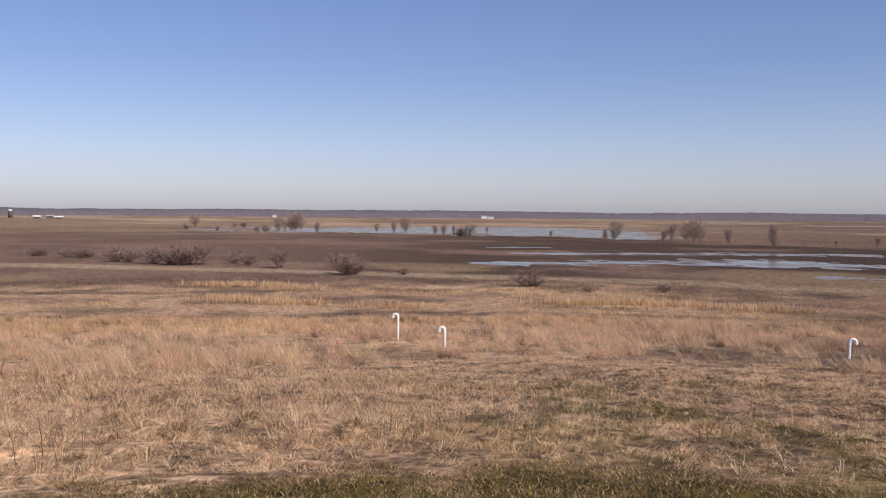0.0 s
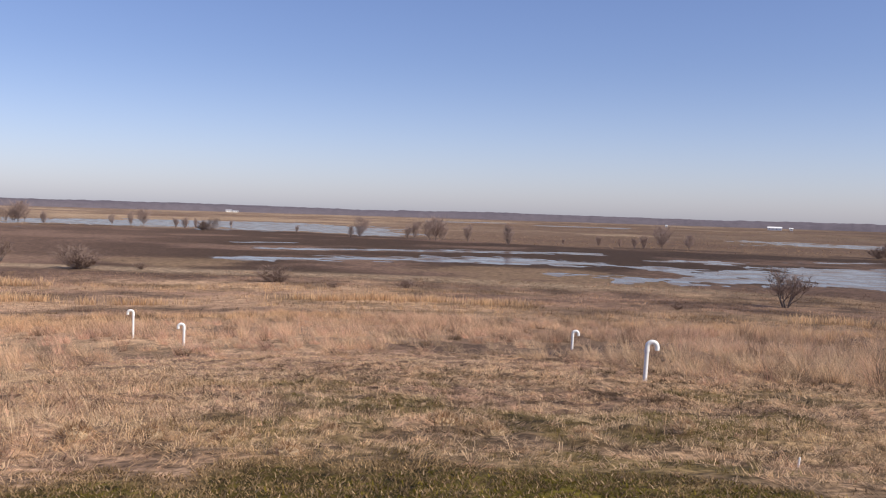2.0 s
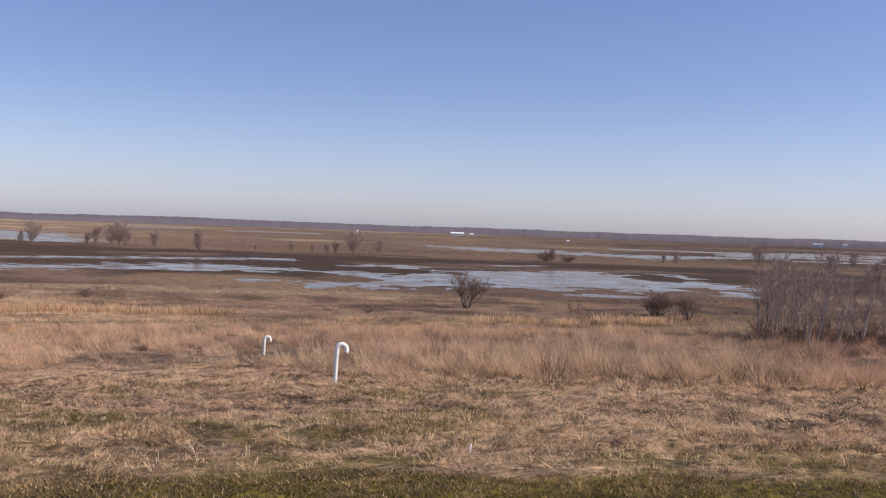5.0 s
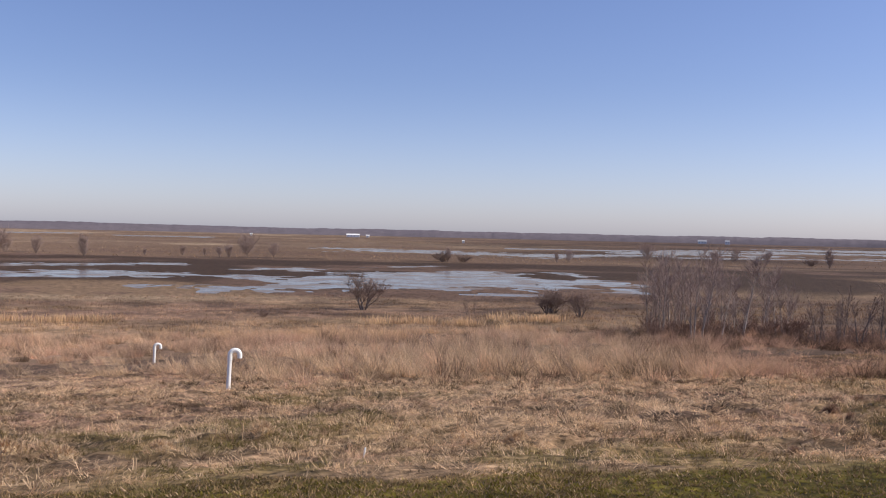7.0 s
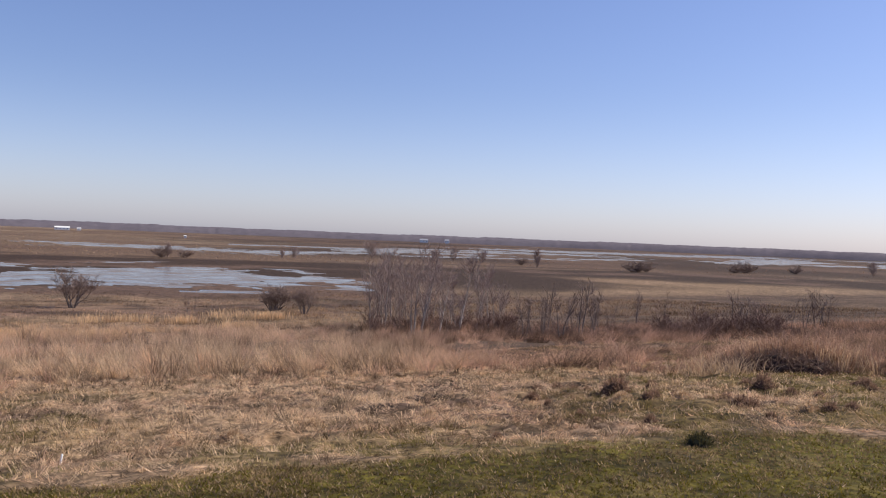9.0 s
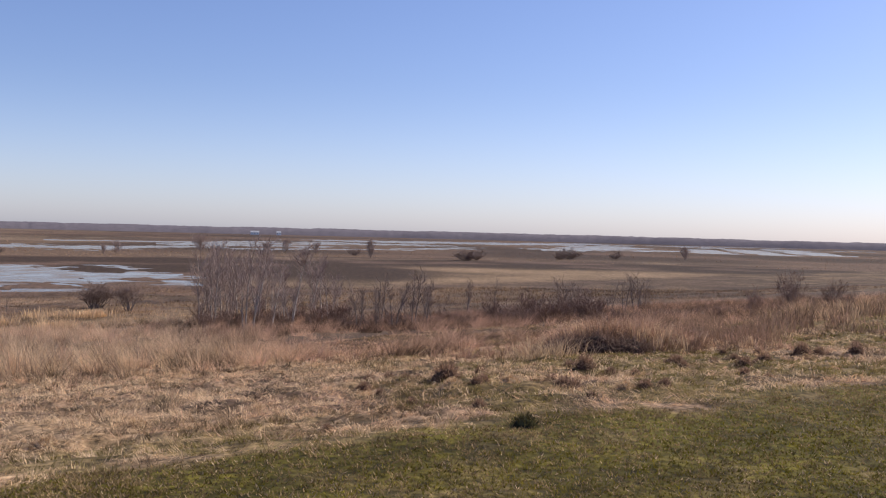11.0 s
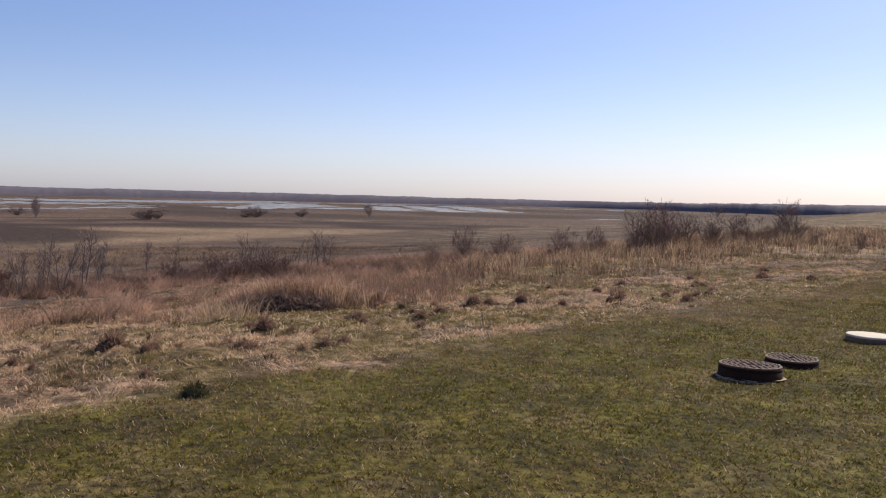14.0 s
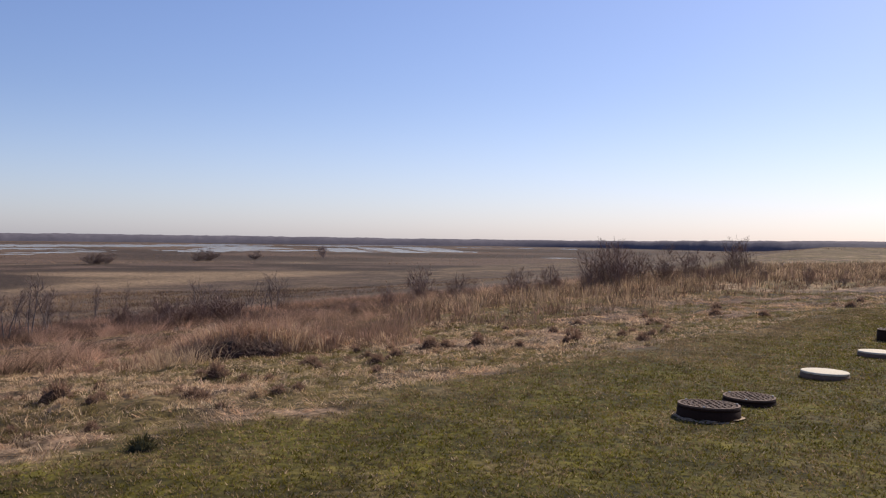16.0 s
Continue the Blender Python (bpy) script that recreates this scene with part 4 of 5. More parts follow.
MID_SHRUBS = [(-10.04, 187, 5.0, 0), (35.95, 124, 5.3, 1), (47.3, 118, 3.5, 0), (47.7, 119, 3.2, 1), (49.21, 111, 3.3, 1)]


def sow(kind, rows, protos, sink, group, wide=1.0, seed=1):
    """Plants of one kind: bearing, distance, height and which of the grown forms."""
    rnd = random.Random(seed)
    forms = [kind(11 + 7 * k) for k in range(protos)]
    base = [max(v.co.z for ch in f.children for v in ch.data.vertices) for f in forms]
    used = set()
    for b, d, tall, k in rows:
        s = tall / base[k]
        plant(forms[k], k in used, placed(b, d, sink, rnd.random() * 360, s, s * wide * (0.9 + 0.25 * rnd.random())), group=group)
        used.add(k)


sow(far_tree, WEST_TREES + EAST_TREES, 3, 0.05, "bare trees on the marsh")
sow(column_tree, NARROW_TREES, 3, 0.05, "narrow bare trees on the marsh")
sow(far_bush, WEST_BUSHES + EAST_BUSHES, 3, 0.05, "low bushes by the marsh", 1.4)
sow(spreading, MID_SHRUBS, 2, 0.05, "spreading shrubs", 1.15)

_r = random.Random(5)
GROVE_WEST = [(53.38, 72, 6.1, 0), (53.71, 76, 6.8, 1), (54.09, 70, 6.8, 2), (54.4, 78, 7.1, 3), (54.69, 74, 6.6, 4), (55.13, 80, 6.1, 0), (55.47, 72, 6.1, 1), (55.91, 66, 6.2, 2), (56.37, 70, 6.3, 3), (56.72, 76, 6.6, 4), (57.08, 80, 6.1, 0), (57.53, 74, 4.8, 1),
              (58.07, 72, 4, 2), (58.31, 70, 4.3, 3), (58.68, 68, 3.8, 4), (59.14, 74, 3.3, 0), (59.87, 70, 4.8, 1), (60.15, 76, 5.1, 2), (60.6, 70, 5.1, 3), (61.03, 74, 4.6, 4), (61.32, 78, 4.1, 0)]
GROVE_EAST = [(62.31, 56, 2.4, 1), (62.87, 52, 3.1, 2), (63.33, 58, 2.8, 3), (63.96, 50, 2.6, 4), (64.16, 60, 3.8, 0), (64.7, 56, 3.1, 1), (65.05, 50, 3, 2), (65.31, 58, 3.6, 3), (65.84, 54, 2.9, 4), (66.25, 52, 3, 0), (66.75, 58, 3.4, 1), (67.08, 60, 3.8, 2), (67.43, 62, 3.4, 3),
              (67.98, 70, 2.3, 4), (69.55, 76, 2.8, 0), (71.2, 84, 4.3, 1)]
_extra = [(b + 0.25 * _r.random(), 64 + 16 * _r.random(), 4.4 + 1.8 * _r.random(), _r.randrange(5)) for b in np.linspace(54.0, 58.6, 5)]
sow(slender, GROVE_WEST + _extra, 5, 0.05, "slender trees at the hill's foot", 1.0, 3)
sow(pole, GROVE_EAST, 5, 0.05, "young trees at the hill's foot", 1.1, 9)
sow(gnarled, [(75.33, 62, 2.8, 0), (75.8, 64, 2.9, 1), (76.43, 62, 2.9, 0), (76.81, 60, 2.6, 1), (78.29, 70, 2.7, 0), (79.18, 66, 3.2, 1), (79.77, 66, 3.5, 0), (80.23, 68, 3.4, 1), (42.3, 114, 3.3, 0), (42.8, 115, 2.6, 1)], 2, 0.05, "small crooked trees beyond the brow", 1.0, 8)
_t2 = [(b, 48 + 10 * _r.random(), 1.5 + 0.8 * _r.random() + 0.5 * (b > 74.5), _r.randrange(3)) for b in np.linspace(71.0, 77.6, 22)]
_t2 += [(b, 66 + 12 * _r.random(), 1.6 + 1.4 * _r.random(), _r.randrange(3)) for b in np.linspace(53.2, 62.0, 26)]
_t2 += [(b, 49 + 9 * _r.random(), 0.9 + 0.8 * _r.random(), _r.randrange(3)) for b in np.linspace(62.0, 72.0, 24)]
_t2 += [(b, 42 + 8 * _r.random(), 0.8 + 0.6 * _r.random(), _r.randrange(3)) for b in np.linspace(77.5, 90.0, 22)]
sow(thicket, _t2, 3, 0.05, "reddish thicket at the hill's foot", 1.25, 4)
BROW_WEST = [(88.46, 50, 2.3, 0), (88.81, 48, 2.1, 1), (86.58, 44, 1.6, 2), (90.89, 48, 1.6, 0), (91.75, 47, 1.4, 1), (93.99, 46, 1.6, 2), (94.5, 48, 1.7, 0), (95.2, 47, 1.5, 1), (96.03, 48, 1.6, 2), (96.54, 48, 1.6, 0), (97.06, 48, 1.5, 1), (98.73, 46, 2.3, 2), (99.07, 48, 2.2, 0), (99.84, 48, 2.3, 1)]
BROW_EAST = [(100.39, 48, 2.6, 0), (100.62, 47, 2.7, 1), (101.06, 49, 2.6, 2), (101.89, 50, 1.9, 0), (103.2, 50, 2.4, 1), (103.52, 50, 2.3, 2), (104.66, 52, 1.9, 0), (105.4, 52, 1.7, 1), (106.1, 52, 1.8, 1), (106.73, 58, 2.4, 2), (107.35, 60, 2.6, 0), (107.98, 58, 2.4, 1), (108.91, 54, 1.8, 2), (111.33, 50, 1, 0), (113.24, 52, 1, 1)]
sow(whip, BROW_WEST + BROW_EAST, 3, 0.05, "leafless bushes on the brow", 1.15, 6)


# ---- far woods all round the marsh ----
def far_woods():
    """Belts of distant trees round the marsh: rounded ridges of crowns with an uneven top."""
    az = np.concatenate([np.arange(-38, 128, 0.085), np.arange(128, 322, 0.5)])
    m = len(az)
    near = step(az, 94, 114) * step(az, 170, 140)
    verts, faces = [], []
    for belt in range(4):
        r = (2120 + 110 * belt) * (1 - near) + near * (1250 + 80 * belt) + 3 * np.sin(az * 0.9 + belt)
        a = np.radians(az)
        arc = a * r
        crown = 2.6 * (fbm(arc, arc * 0 + 400 * belt, 11.0, 3) - 0.5) + 3.0 * (fbm(arc, arc * 0 + 90 * belt, 70.0, 2) - 0.5) + 7.0 * (fbm(arc, arc * 0 + 9, 330.0, 3) - 0.5)
        top = (14.0 + 0.8 * belt + crown * 1.0) * (1 - near) + near * (14.8 + 0.6 * belt + crown * 0.8)
        bulge = 1.2 * (fbm(arc + 31, arc * 0 + 70 * belt, 13.0, 2) - 0.5)
        for dr, share in ((-46, 0.0), (-36, 0.45), (-18, 0.84), (0, 1.0), (12, 0.8), (20, 0.0)):
            q = r + dr + bulge * (share > 0)
            verts.append(np.stack([q * np.sin(a), q * np.cos(a), MARSH - 0.3 + share * top], -1))
        base = belt * 6 * m
        k = np.arange(m)
        for row in range(5):
            faces.append(np.stack([base + row * m + k, base + (row + 1) * m + k, base + (row + 1) * m + (k + 1) % m, base + row * m + (k + 1) % m], -1))
    me = fast_mesh("far_woods", np.concatenate(verts), np.concatenate(faces), HAZED_WOODS, smooth=True)
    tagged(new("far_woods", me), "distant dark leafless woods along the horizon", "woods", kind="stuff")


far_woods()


# ---- vent pipes ----
def vent_pipe(bearing, distance, top, turn, lean=0.0):
    """A white gooseneck: upright pipe, bend over the top, open mouth, coupling collar."""
    thing = tagged(new("vent_pipe"), "white plastic gooseneck vent pipe standing in dry grass", "vent pipe", "vent pipes on the slope")
    rad, bow = 0.047, 0.108
    x, y = spot(bearing, distance)
    tall = top - height_at(x, y)

    def sweep(path, radius, closed_end):
        bm = bmesh.new()
        rings = []
        for i, p in enumerate(path):
            d = (path[min(i + 1, len(path) - 1)] - path[max(i - 1, 0)]).normalized()
            u, w = Vector((0, 1, 0)), d.cross(Vector((0, 1, 0)))
            rings.append([bm.verts.new(p + (u * math.cos(a) + w * math.sin(a)) * radius) for a in [k * math.pi / 8 for k in range(16)]])
        for a, b in zip(rings, rings[1:]):
            for k in range(16):
                bm.faces.new((a[k], a[(k + 1) % 16], b[(k + 1) % 16], b[k])).smooth = True
        if closed_end:
            bm.faces.new(rings[0])
        bmesh.ops.recalc_face_normals(bm, faces=bm.faces[:])
        return bm

    part("upright", sweep([Vector((0, 0, z)) for z in (-0.3, 0, tall * 0.5, tall - bow - 0.08)], rad, True), WHITE_PIPE, thing)
    bend = [Vector((0, 0, tall - bow - 0.10))] + [Vector((bow - bow * math.cos(a), 0, tall - bow + bow * math.sin(a))) for a in [math.pi * k / 12 for k in range(13)]]
    bend.append(Vector((2 * bow, 0, tall - bow - 0.07)))
    elbow = part("elbow", sweep(bend, rad + 0.006, False), WHITE_PIPE, thing)
    mouth = [Vector((2 * bow, 0, tall - bow - z)) for z in (0.04, 0.075)]
    # capped dark lining paints the shade inside the pipe's mouth
    part("mouth", sweep(mouth, rad - 0.006, True), DARK_PLASTIC, elbow, "dark lining for the shaded inside of the pipe's mouth")
    part("collar", sweep([Vector((0, 0, tall - bow - 0.12)), Vector((0, 0, tall - bow - 0.05))], rad + 0.010, False), WHITE_PIPE, thing)
    thing.matrix_basis = placed(bearing, distance, 0.0, turn) @ pose(0, 0, 0, 0, lean, 0)
    return thing


vent_pipe(-3.05, 40.0, -2.60, 175)
vent_pipe(-0.2, 36.0, -2.68, 172)
vent_pipe(23.36, 36.0, -2.62, -20, 1.0)
vent_pipe(27.5, 21.2, -0.97, -25, 2.0)


# ---- tank risers on the lawn ----
def drum(radius0, radius1, z0, z1, bevel=0.008, sides=48):
    bm = bmesh.new()
    prof = [(radius0, z0), (radius1, z1 - bevel), (radius1 - bevel, z1)]
    rings = [[bm.verts.new((q * math.cos(2 * math.pi * k / sides), q * math.sin(2 * math.pi * k / sides), z)) for k in range(sides)] for q, z in prof]
    for a, b in zip(rings, rings[1:]):
        for k in range(sides):
            bm.faces.new((a[k], a[(k + 1) % sides], b[(k + 1) % sides], b[k])).smooth = True
    bm.faces.new(rings[-1])
    bm.faces.new(rings[0][::-1])
    return bm


def annulus(r0, r1, z0, z1, sides=48):
    bm = bmesh.new()
    prof = [(r0, z0), (r0, z1), (r1, z1), (r1, z0)]
    rings = [[bm.verts.new((q * math.cos(2 * math.pi * k / sides), q * math.sin(2 * math.pi * k / sides), z)) for k in range(sides)] for q, z in prof]
    for a, b in zip(rings, rings[1:]):
        for k in range(sides):
            bm.faces.new((b[k], b[(k + 1) % sides], a[(k + 1) % sides], a[k])).smooth = False
    return bm


def riser(bearing, distance, radius, tall, label, pale=False, tilt=(0, 0)):
    thing = tagged(new("tank_riser"), label, "tank riser", "tank risers on the lawn")
    part("barrel", drum(radius * 1.03, radius, -0.08, tall - 0.03), GREY_SIDE if pale else DARK_PLASTIC, thing)
    lid = part("lid", drum(radius * 0.99, radius * 0.99, tall - 0.028, tall), CONCRETE if pale else DARK_PLASTIC, thing, "pale round concrete lid" if pale else "dark ribbed plastic lid")
    if not pale:
        part("rim", annulus(radius * 0.90, radius * 0.985, tall - 0.002, tall + 0.014), GREY_SIDE, lid)
        pad = bmesh.new()
        bmesh.ops.create_cube(pad, size=1.0, matrix=Matrix.Diagonal((radius * 0.12, radius * 0.13, 0.014, 1)))
        pad = mesh_of("grip_pad", pad, GREY_SIDE)
        for ring, count in ((0.22, 6), (0.42, 12), (0.61, 18), (0.79, 24)):
            for k in range(count):
                a = 2 * math.pi * (k + 0.5 * (count % 4)) / count
                part("grip_pad", pad, None, lid).matrix_basis = pose(ring * radius * math.cos(a), ring * radius * math.sin(a), tall + 0.005, 0, 0, math.degrees(a))
        for a in (35, 155, 275):
            bolt = drum(0.012, 0.011, tall + 0.012, tall + 0.022, 0.002, 10)
            bmesh.ops.translate(bolt, verts=bolt.verts[:], vec=(radius * 0.94 * math.cos(radians(a)), radius * 0.94 * math.sin(radians(a)), 0))
            part("bolt", bolt, ROOF, lid)
    thing.matrix_basis = placed(bearing, distance) @ pose(0, 0, 0, tilt[0], tilt[1], 0)
    return thing


riser(105.75, 10.3, 0.315, 0.115, "tall dark plastic tank riser with a ribbed round lid", tilt=(1.5, 1.0))
riser(107.95, 11.3, 0.285, 0.06, "low dark plastic tank riser with a ribbed round lid", tilt=(1.0, -1.0))
riser(111.95, 13.9, 0.31, 0.08, "low round tank riser with a pale concrete lid", True, tilt=(1.5, -0.5))
riser(114.75, 16.7, 0.32, 0.085, "low round tank riser with a pale concrete lid", True, tilt=(1, 0))
riser(115.6, 19.7, 0.32, 0.2, "tall dark plastic tank riser with a ribbed round lid")

_bm = bmesh.new()
bmesh.ops.create_icosphere(_bm, subdivisions=3, radius=1.0)
for v in _bm.verts:
    k = 1 + 0.25 * noise.noise(v.co * 2.5)
    v.co = Vector((v.co.x * 0.345 * k, v.co.y * 0.345 * k, v.co.z * 0.03))
_x, _y = spot(105.75, 10.3)
_soil = new("bare_soil", mesh_of("bare_soil", _bm, CLAY))
_soil.location = (_x, _y, height_at(_x, _y))
tagged(_soil, "low patch of bare sandy soil round the riser's foot", "soil")


# ---- tussocks ----
def tussock_mesh(seed, colour, dark, count, spread, tall):
    """A mound of old grass: a low dome under drooping blades."""
    g = np.random.default_rng(seed)
    k = g.random(count) ** 0.6
    a = g.random(count) * 2 * np.pi
    px, py = k * np.cos(a) * spread * 0.7, k * np.sin(a) * spread * 0.7
    pz = tall * 0.85 * (1 - k * k) - 0.02
    ln = tall * (0.45 + 0.6 * g.random(count))
    out, up = ln * (0.35 + 0.6 * k), ln * (0.85 - 0.75 * k)
    ta = a + g.normal(0, 0.5, count)
    w = 0.003 + 0.005 * g.random(count)
    f = g.random(count) * 2 * np.pi
    b = np.stack([px, py, pz], -1)
    s = np.stack([np.cos(f) * w, np.sin(f) * w, 0 * w], -1)
    m = b + np.stack([np.cos(ta) * out * 0.5, np.sin(ta) * out * 0.5, up], -1)
    t = b + np.stack([np.cos(ta) * out * 1.1, np.sin(ta) * out * 1.1, up * 0.75], -1)
    v = np.stack([b - s, b + s, m - s, m + s, t], 1).reshape(-1, 3)
    fc = (np.arange(count)[:, None, None] * 5 + np.array([[0, 1, 3], [0, 3, 2], [2, 3, 4]])[None]).reshape(-1, 3)
    c = np.repeat(blend(colour, dark, g.random(count) < 0.55), 5, 0)
    return fast_mesh("blades", v, fc, BLADE, c)


def tussock(kind, bearing, distance, size, mesh, base):
    thing = tagged(new("grass_tussock"), kind, "tussock", "tussocks beside the lawn")
    part("foliage", mesh, None, thing)
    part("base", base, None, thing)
    thing.matrix_basis = placed(bearing, distance, 0.01, 57 * bearing % 360, size)


def dome(seed, colour):
    bm = bmesh.new()
    bmesh.ops.create_icosphere(bm, subdivisions=2, radius=1.0)
    for v in bm.verts:
        k = 1 + 0.35 * noise.noise(v.co * 2.0 + Vector((seed, 0, 0))) + 0.15 * noise.noise(v.co * 7.0)
        v.co = Vector((v.co.x * 0.22 * k, v.co.y * 0.22 * k, max(v.co.z, -0.3) * 0.19 * k))
    return mesh_of("base", bm, material("tussock_core", colour, 0.95, grain=0.6, grain_size=0.03, bump=0.02, spec=0.1))


BROWN_T = [tussock_mesh(40 + k, ROSE * 1.1, BROWN * 1.1, 340, 0.34, 0.22) for k in range(3)]
PALE_T = [tussock_mesh(50 + k, PALE * 1.05, STRAW * 1.1, 520, 0.46, 0.20) for k in range(2)]
GREEN_T = tussock_mesh(60, np.array((0.085, 0.072, 0.03)), np.array((0.045, 0.04, 0.02)), 420, 0.40, 0.20)
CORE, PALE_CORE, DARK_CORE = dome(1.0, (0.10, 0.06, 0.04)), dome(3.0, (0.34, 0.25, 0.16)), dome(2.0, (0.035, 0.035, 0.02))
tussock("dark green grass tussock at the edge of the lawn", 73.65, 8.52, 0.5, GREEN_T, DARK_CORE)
_brown = [(82.55, 15.9, 0.65), (84.63, 16.1, 0.44), (86.4, 15.4, 0.68), (87.47, 17.0, 0.69), (89.48, 17.9, 0.79), (90.44, 17.9, 0.55), (92.37, 17.9, 0.67), (98.0, 19.8, 1.01),
          (98.18, 18.9, 0.77), (102.11, 18.3, 0.74), (101.46, 21.1, 0.57), (102.66, 19.6, 0.53), (103.3, 20.2, 0.48), (102.2, 26.9, 0.64), (106.27, 31.2, 0.95), (106.21, 28.6, 0.97),
          (108.89, 26.5, 0.81), (113.47, 30.2, 0.82), (114.01, 34.8, 0.82), (112.62, 31.6, 0.64), (103.72, 25.4, 0.52), (66.48, 11.3, 0.38), (70.87, 12.8, 0.48), (72.09, 13.3, 0.45),
          (68.57, 13.5, 1.14), (76.49, 12.0, 0.61), (82.33, 16.2, 0.71), (78.62, 14.7, 0.5), (80.1, 13.9, 0.47), (61.37, 8.8, 0.3), (64.95, 15.3, 0.62), (75.03, 12.9, 0.44),
          (77.06, 15.0, 0.86)]
_g = random.Random(21)
while len(_brown) < 80:
    b, d = _g.uniform(62, 113), _g.uniform(9, 27)
    if 1.2 < float(past_lawn(*spot(b, d))) < 6.5 and float(past_brow(*spot(b, d))) < 7:
        _brown.append((b, d, _g.uniform(0.3, 0.6)))
for k, (b, d, s) in enumerate(_brown):
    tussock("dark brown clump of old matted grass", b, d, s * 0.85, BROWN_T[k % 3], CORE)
_pale = [(4.63, 7.15, 0.6), (-3.0, 8.2, 0.7), (-7.0, 8.6, 0.8), (1.5, 8.4, 0.7), (7.5, 8.8, 0.6), (-17.0, 8.6, 0.9), (-13.0, 9.3, 0.8), (14.5, 9.4, 0.9), (17.5, 9.0, 0.7), (69.0, 12.4, 0.7), (72.5, 12.9, 0.7), (79.6, 11.8, 0.6),
         (23.0, 8.8, 0.6), (29.0, 9.6, 0.7), (50.0, 10.4, 0.6), (45.0, 9.4, 0.6), (57.0, 11.2, 0.7), (-20.5, 10.5, 0.8)]
for k, (b, d, s) in enumerate(_pale):
    tussock("pale tuft of dry straw-coloured grass", b, d, s * 0.75, PALE_T[k % 2], PALE_CORE)



# ---- little white stakes at the lawn's edge ----
for b, d, lean in ((35.2, 8.1, 8),):
    bm = drum(0.009, 0.008, -0.06, 0.09, 0.003, 10)
    stake = new("marker_stake", mesh_of("marker_stake", bm, WHITE_PIPE))
    tagged(stake, "short white plastic marker stake in matted grass", "stake")
    stake.matrix_basis = placed(b, d) @ pose(0, 0, 0, lean, lean / 2, 0)


# ---- brush heap on the brow ----
def brush_heap(bearing, distance, length, deep, tall, turn):
    g = np.random.default_rng(77)
    thing = tagged(new("brush_heap"), "heap of dead stems with a shade-dark core under overhanging dry grass", "brush heap")
    bm = bmesh.new()
    bmesh.ops.create_icosphere(bm, subdivisions=4, radius=1.0)
    for v in bm.verts:
        k = 1 + 0.3 * noise.noise(v.co * 2.2) + 0.18 * noise.noise(v.co * 6.0)
        v.co = Vector((v.co.x * length / 2 * k, v.co.y * deep / 2 * k, max(v.co.z, -0.2) * tall * 0.7 * k))
    # near-black core: the undercut's shade beneath the grass, put into its colour
    part("core", bm, material("undercut_shade", (0.075, 0.052, 0.04), 0.95, grain=0.7, grain_size=0.08, bump=0.05, spec=0.1), thing, "dark core painting the shade under the overhang")
    segs = []
    for _ in range(1500):
        u, w = g.uniform(-1, 1), g.uniform(-1, 1)
        z = tall * 0.7 * math.sqrt(max(0.0, 1 - min(1.0, u * u + w * w)))
        p = Vector((u * length / 2, w * deep / 2, z * g.uniform(0.3, 1.0)))
        d = Vector((g.normal(0, 0.6), g.normal(0, 0.6), g.uniform(0.1, 1.0))).normalized() * g.uniform(0.15, 0.45)
        segs.append((*p, *(p + d), 0.008, 0.003))
    tagged(part("tangle", tubes("tangle", segs, RED_TWIG, 3), None, thing, "grey-brown dead stems"), kind="stuff")
    thing.matrix_basis = placed(bearing, distance, 0.05, turn)


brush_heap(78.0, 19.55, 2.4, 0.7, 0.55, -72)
_ha, _hr = np.radians(77.9 + 3.3 * rng.standard_normal(330)), 20.15 + 1.6 * rng.random(330)
_front = rng.random(330) < 0.2
_hr = np.where(_front & (np.abs(np.degrees(_ha) - 77.9) > 3.6), 19.7, _hr)
_bulk = 0.35 + 0.65 * np.exp(-((np.degrees(_ha) - 78.6) / 3.4) ** 2)
_tone = blend(blend(BROWN * 1.15, ROSE * 1.1, rng.random(330)), PALE, (rng.random(330) < 0.22) * 0.7)
tufts("overhanging_grass", _hr * np.sin(_ha), _hr * np.cos(_ha), _bulk * (0.55 + 0.55 * rng.random(330)), 40, _tone * (0.9 + 0.8 * rng.random(330))[:, None], radians(192) + 1.3 * rng.standard_normal(330), "brown dead grass hanging over the brush heap", width=0.003, spread=0.55, droop=0.75)


# ---- far buildings ----
def box(bm, x0, x1, y0, y1, z0, z1):
    bmesh.ops.create_cube(bm, size=1.0, matrix=Matrix.Translation(((x0 + x1) / 2, (y0 + y1) / 2, (z0 + z1) / 2)) @ Matrix.Diagonal((x1 - x0, y1 - y0, z1 - z0, 1)))


def gable(bm, length, deep, z0, rise, over=0.4):
    a, b = length / 2 + over, deep / 2 + over
    v = [bm.verts.new(p) for p in ((-a, -b, z0), (a, -b, z0), (a, b, z0), (-a, b, z0), (-a, 0, z0 + rise), (a, 0, z0 + rise))]
    for f in ((0, 1, 5, 4), (2, 3, 4, 5), (1, 2, 5), (3, 0, 4), (3, 2, 1, 0)):
        bm.faces.new([v[k] for k in f])


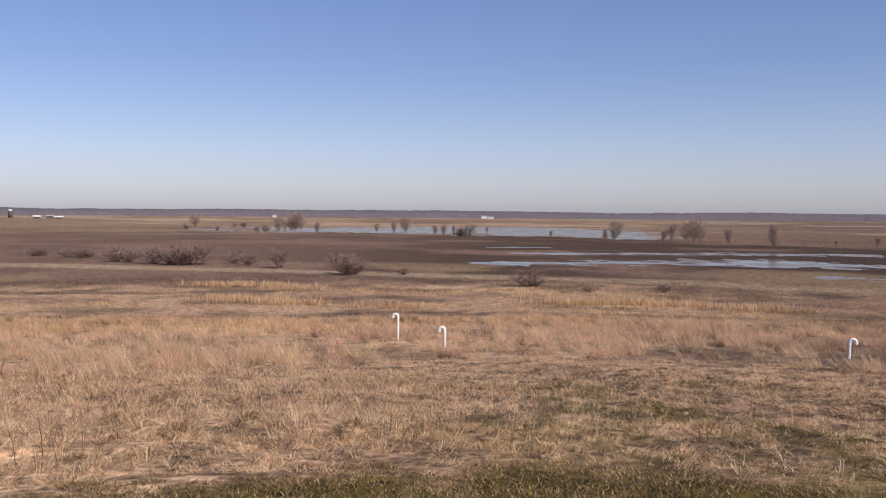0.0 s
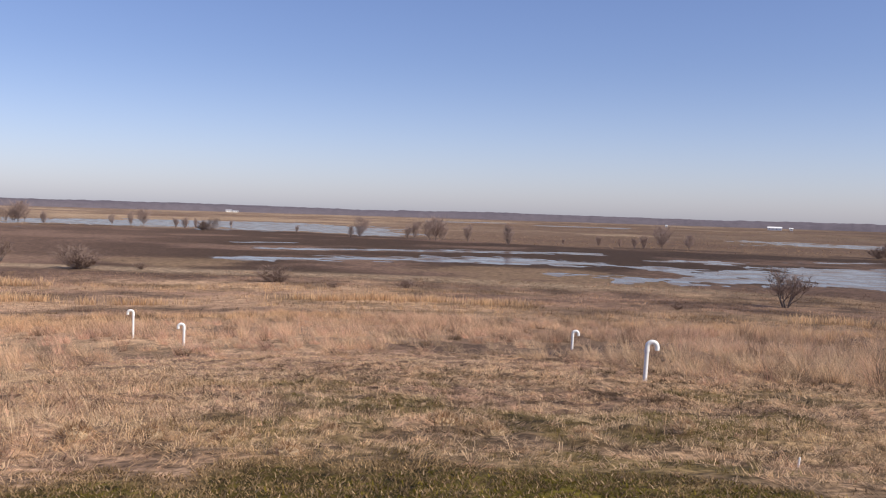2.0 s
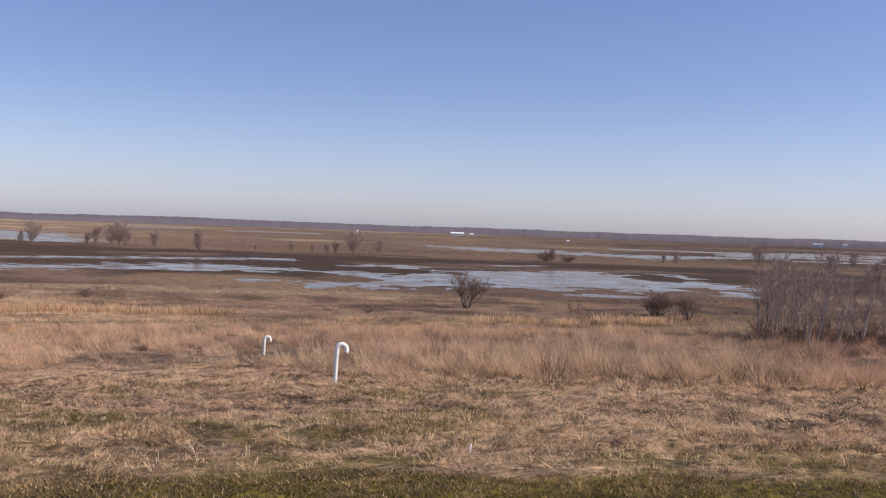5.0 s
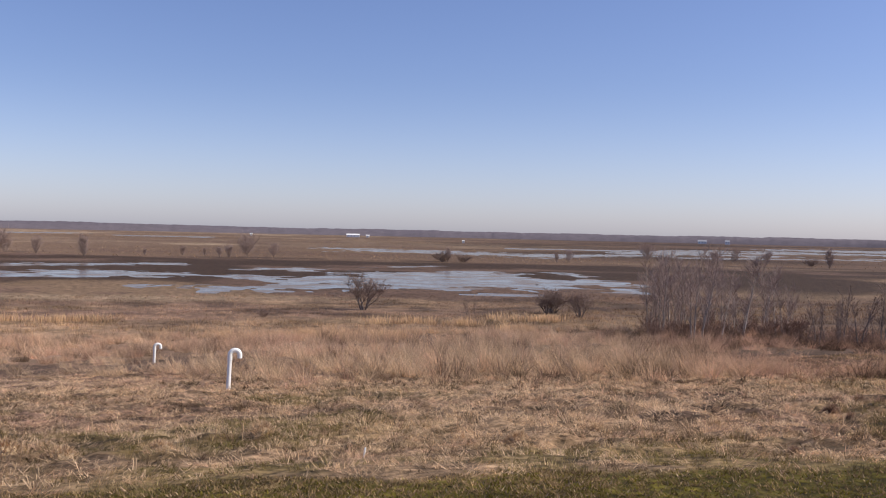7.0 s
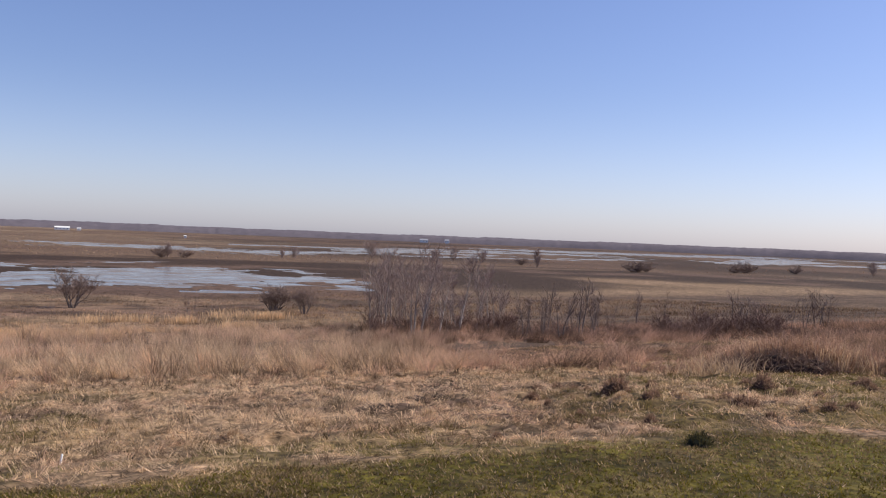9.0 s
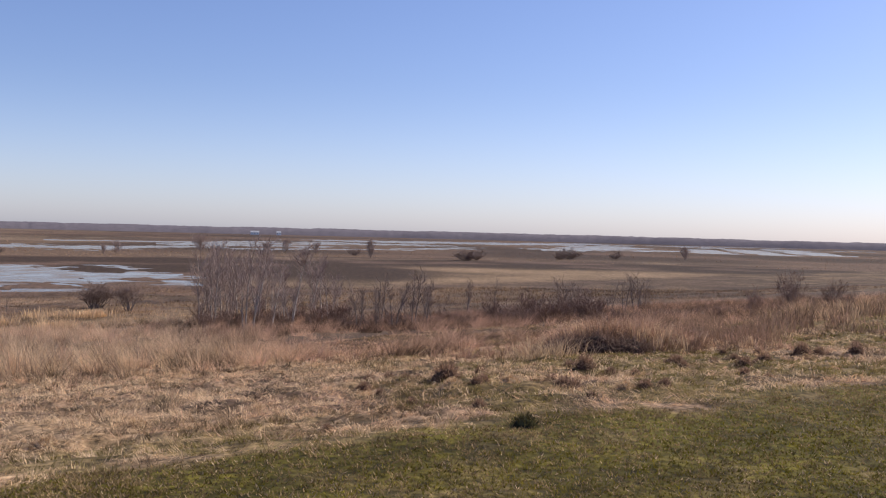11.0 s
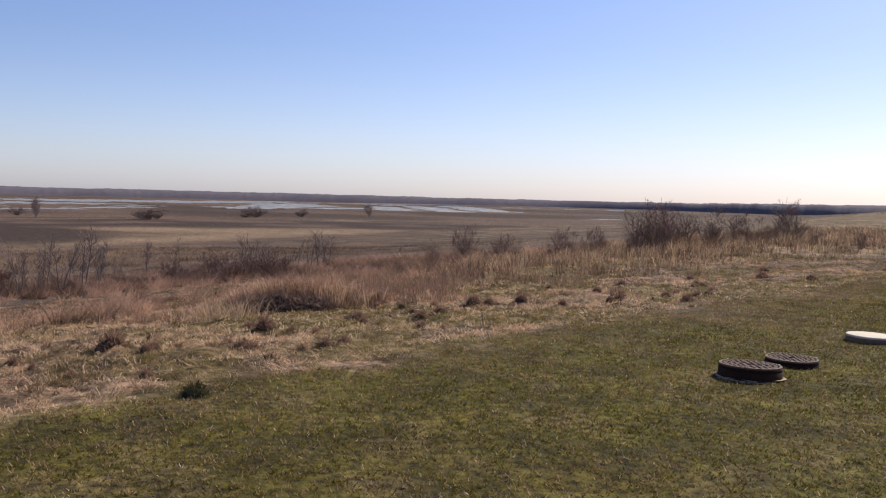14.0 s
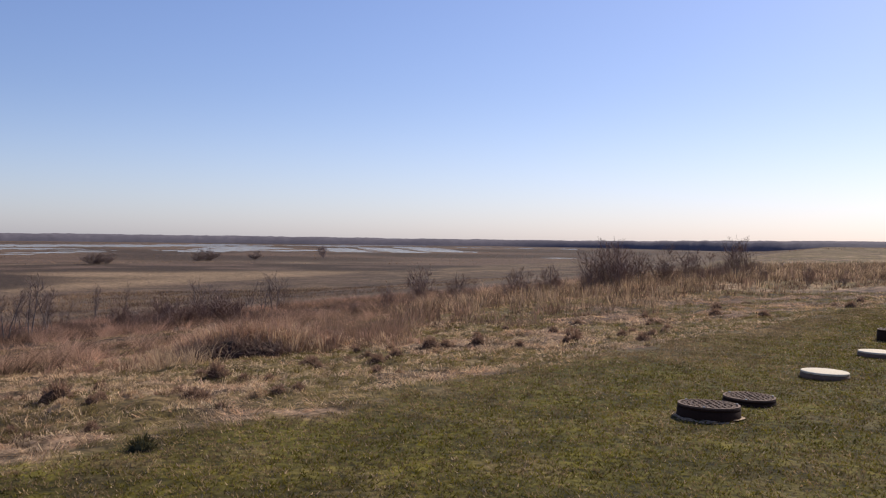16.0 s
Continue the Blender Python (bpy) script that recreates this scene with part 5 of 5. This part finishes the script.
def building(name, bearing, distance, length, deep, wall, rise, mat, roof, label, windows=3, turn=0.0):
    thing = tagged(new(name), label, "building")
    bm = bmesh.new()
    box(bm, -length / 2, length / 2, -deep / 2, deep / 2, -0.3, wall)
    body = part("wall", bm, mat, thing)
    bm = bmesh.new()
    gable(bm, length, deep, wall, rise)
    part("roof", bm, roof, thing)
    for k in range(windows):
        bm = bmesh.new()
        cx = length * ((k + 0.5) / windows - 0.5)
        box(bm, cx - 0.6, cx + 0.6, -deep / 2 - 0.05, -deep / 2 + 0.02, wall * 0.4, wall * 0.75)
        part("window", bm, WINDOW, body)
    thing.matrix_basis = placed(bearing, distance, 0, -bearing + turn)
    return thing


building("farm_shed", 35.25, 1590, 22, 12, 3.6, 2.2, PAINT, PAINT, "long white metal farm shed by the far woods", 4)
building("small_shed", 36.15, 1600, 6, 5, 3.2, 1.2, PAINT, PAINT, "small white shed by the far woods", 1)
building("barn", -23.65, 1300, 9, 8, 2.4, 1.5, DARK_WALL, PAINT, "low dark barn with a bright metal roof", 2)
building("barn", -22.5, 1310, 11, 8, 1.8, 1.3, DARK_WALL, PAINT, "low dark barn with a bright metal roof", 2)
building("barn", -22.95, 1330, 9, 8, 3.0, 1.5, DARK_WALL, ROOF, "small dark barn with a grey roof", 1)
building("farmhouse", 2.55, 1980, 12, 9, 3.6, 2.2, PAINT, ROOF, "pale farmhouse in front of far woods", 3)
building("farmhouse", 2.95, 1990, 12, 9, 2.6, 1.6, PAINT, ROOF, "low pale farm building in front of far woods", 3)
building("farmhouse", -10.3, 2000, 8, 7, 2.6, 1.8, PAINT, ROOF, "pale farmhouse in front of far woods", 2)
building("farmhouse", 56.41, 1950, 17, 9, 5.0, 3.0, PAINT, ROOF, "white farmhouse in front of far woods", 3)
building("farmhouse", 57.84, 1960, 9, 8, 5.5, 3.0, PAINT, ROOF, "white farmhouse in front of far woods", 2)
building("hide_hut", 29.1, 1500, 3.5, 3.0, 2.6, 0.9, PAINT, PAINT, "small white hut out on the marsh", 1)
building("hide_hut", 42.05, 1040, 2.6, 2.4, 2.2, 0.7, PAINT, PAINT, "small white hut out on the marsh", 1)

_silo = tagged(new("silo"), "dark round farm silo with a white cap", "silo")
part("barrel", drum(3.0, 3.0, -0.3, 9.6, 0.05, 24), DARK_WALL, _silo)
part("cap", drum(3.1, 2.2, 9.6, 11.4, 0.3, 24), PAINT, _silo, "white domed cap")
_silo.matrix_basis = placed(-25.01, 1400)
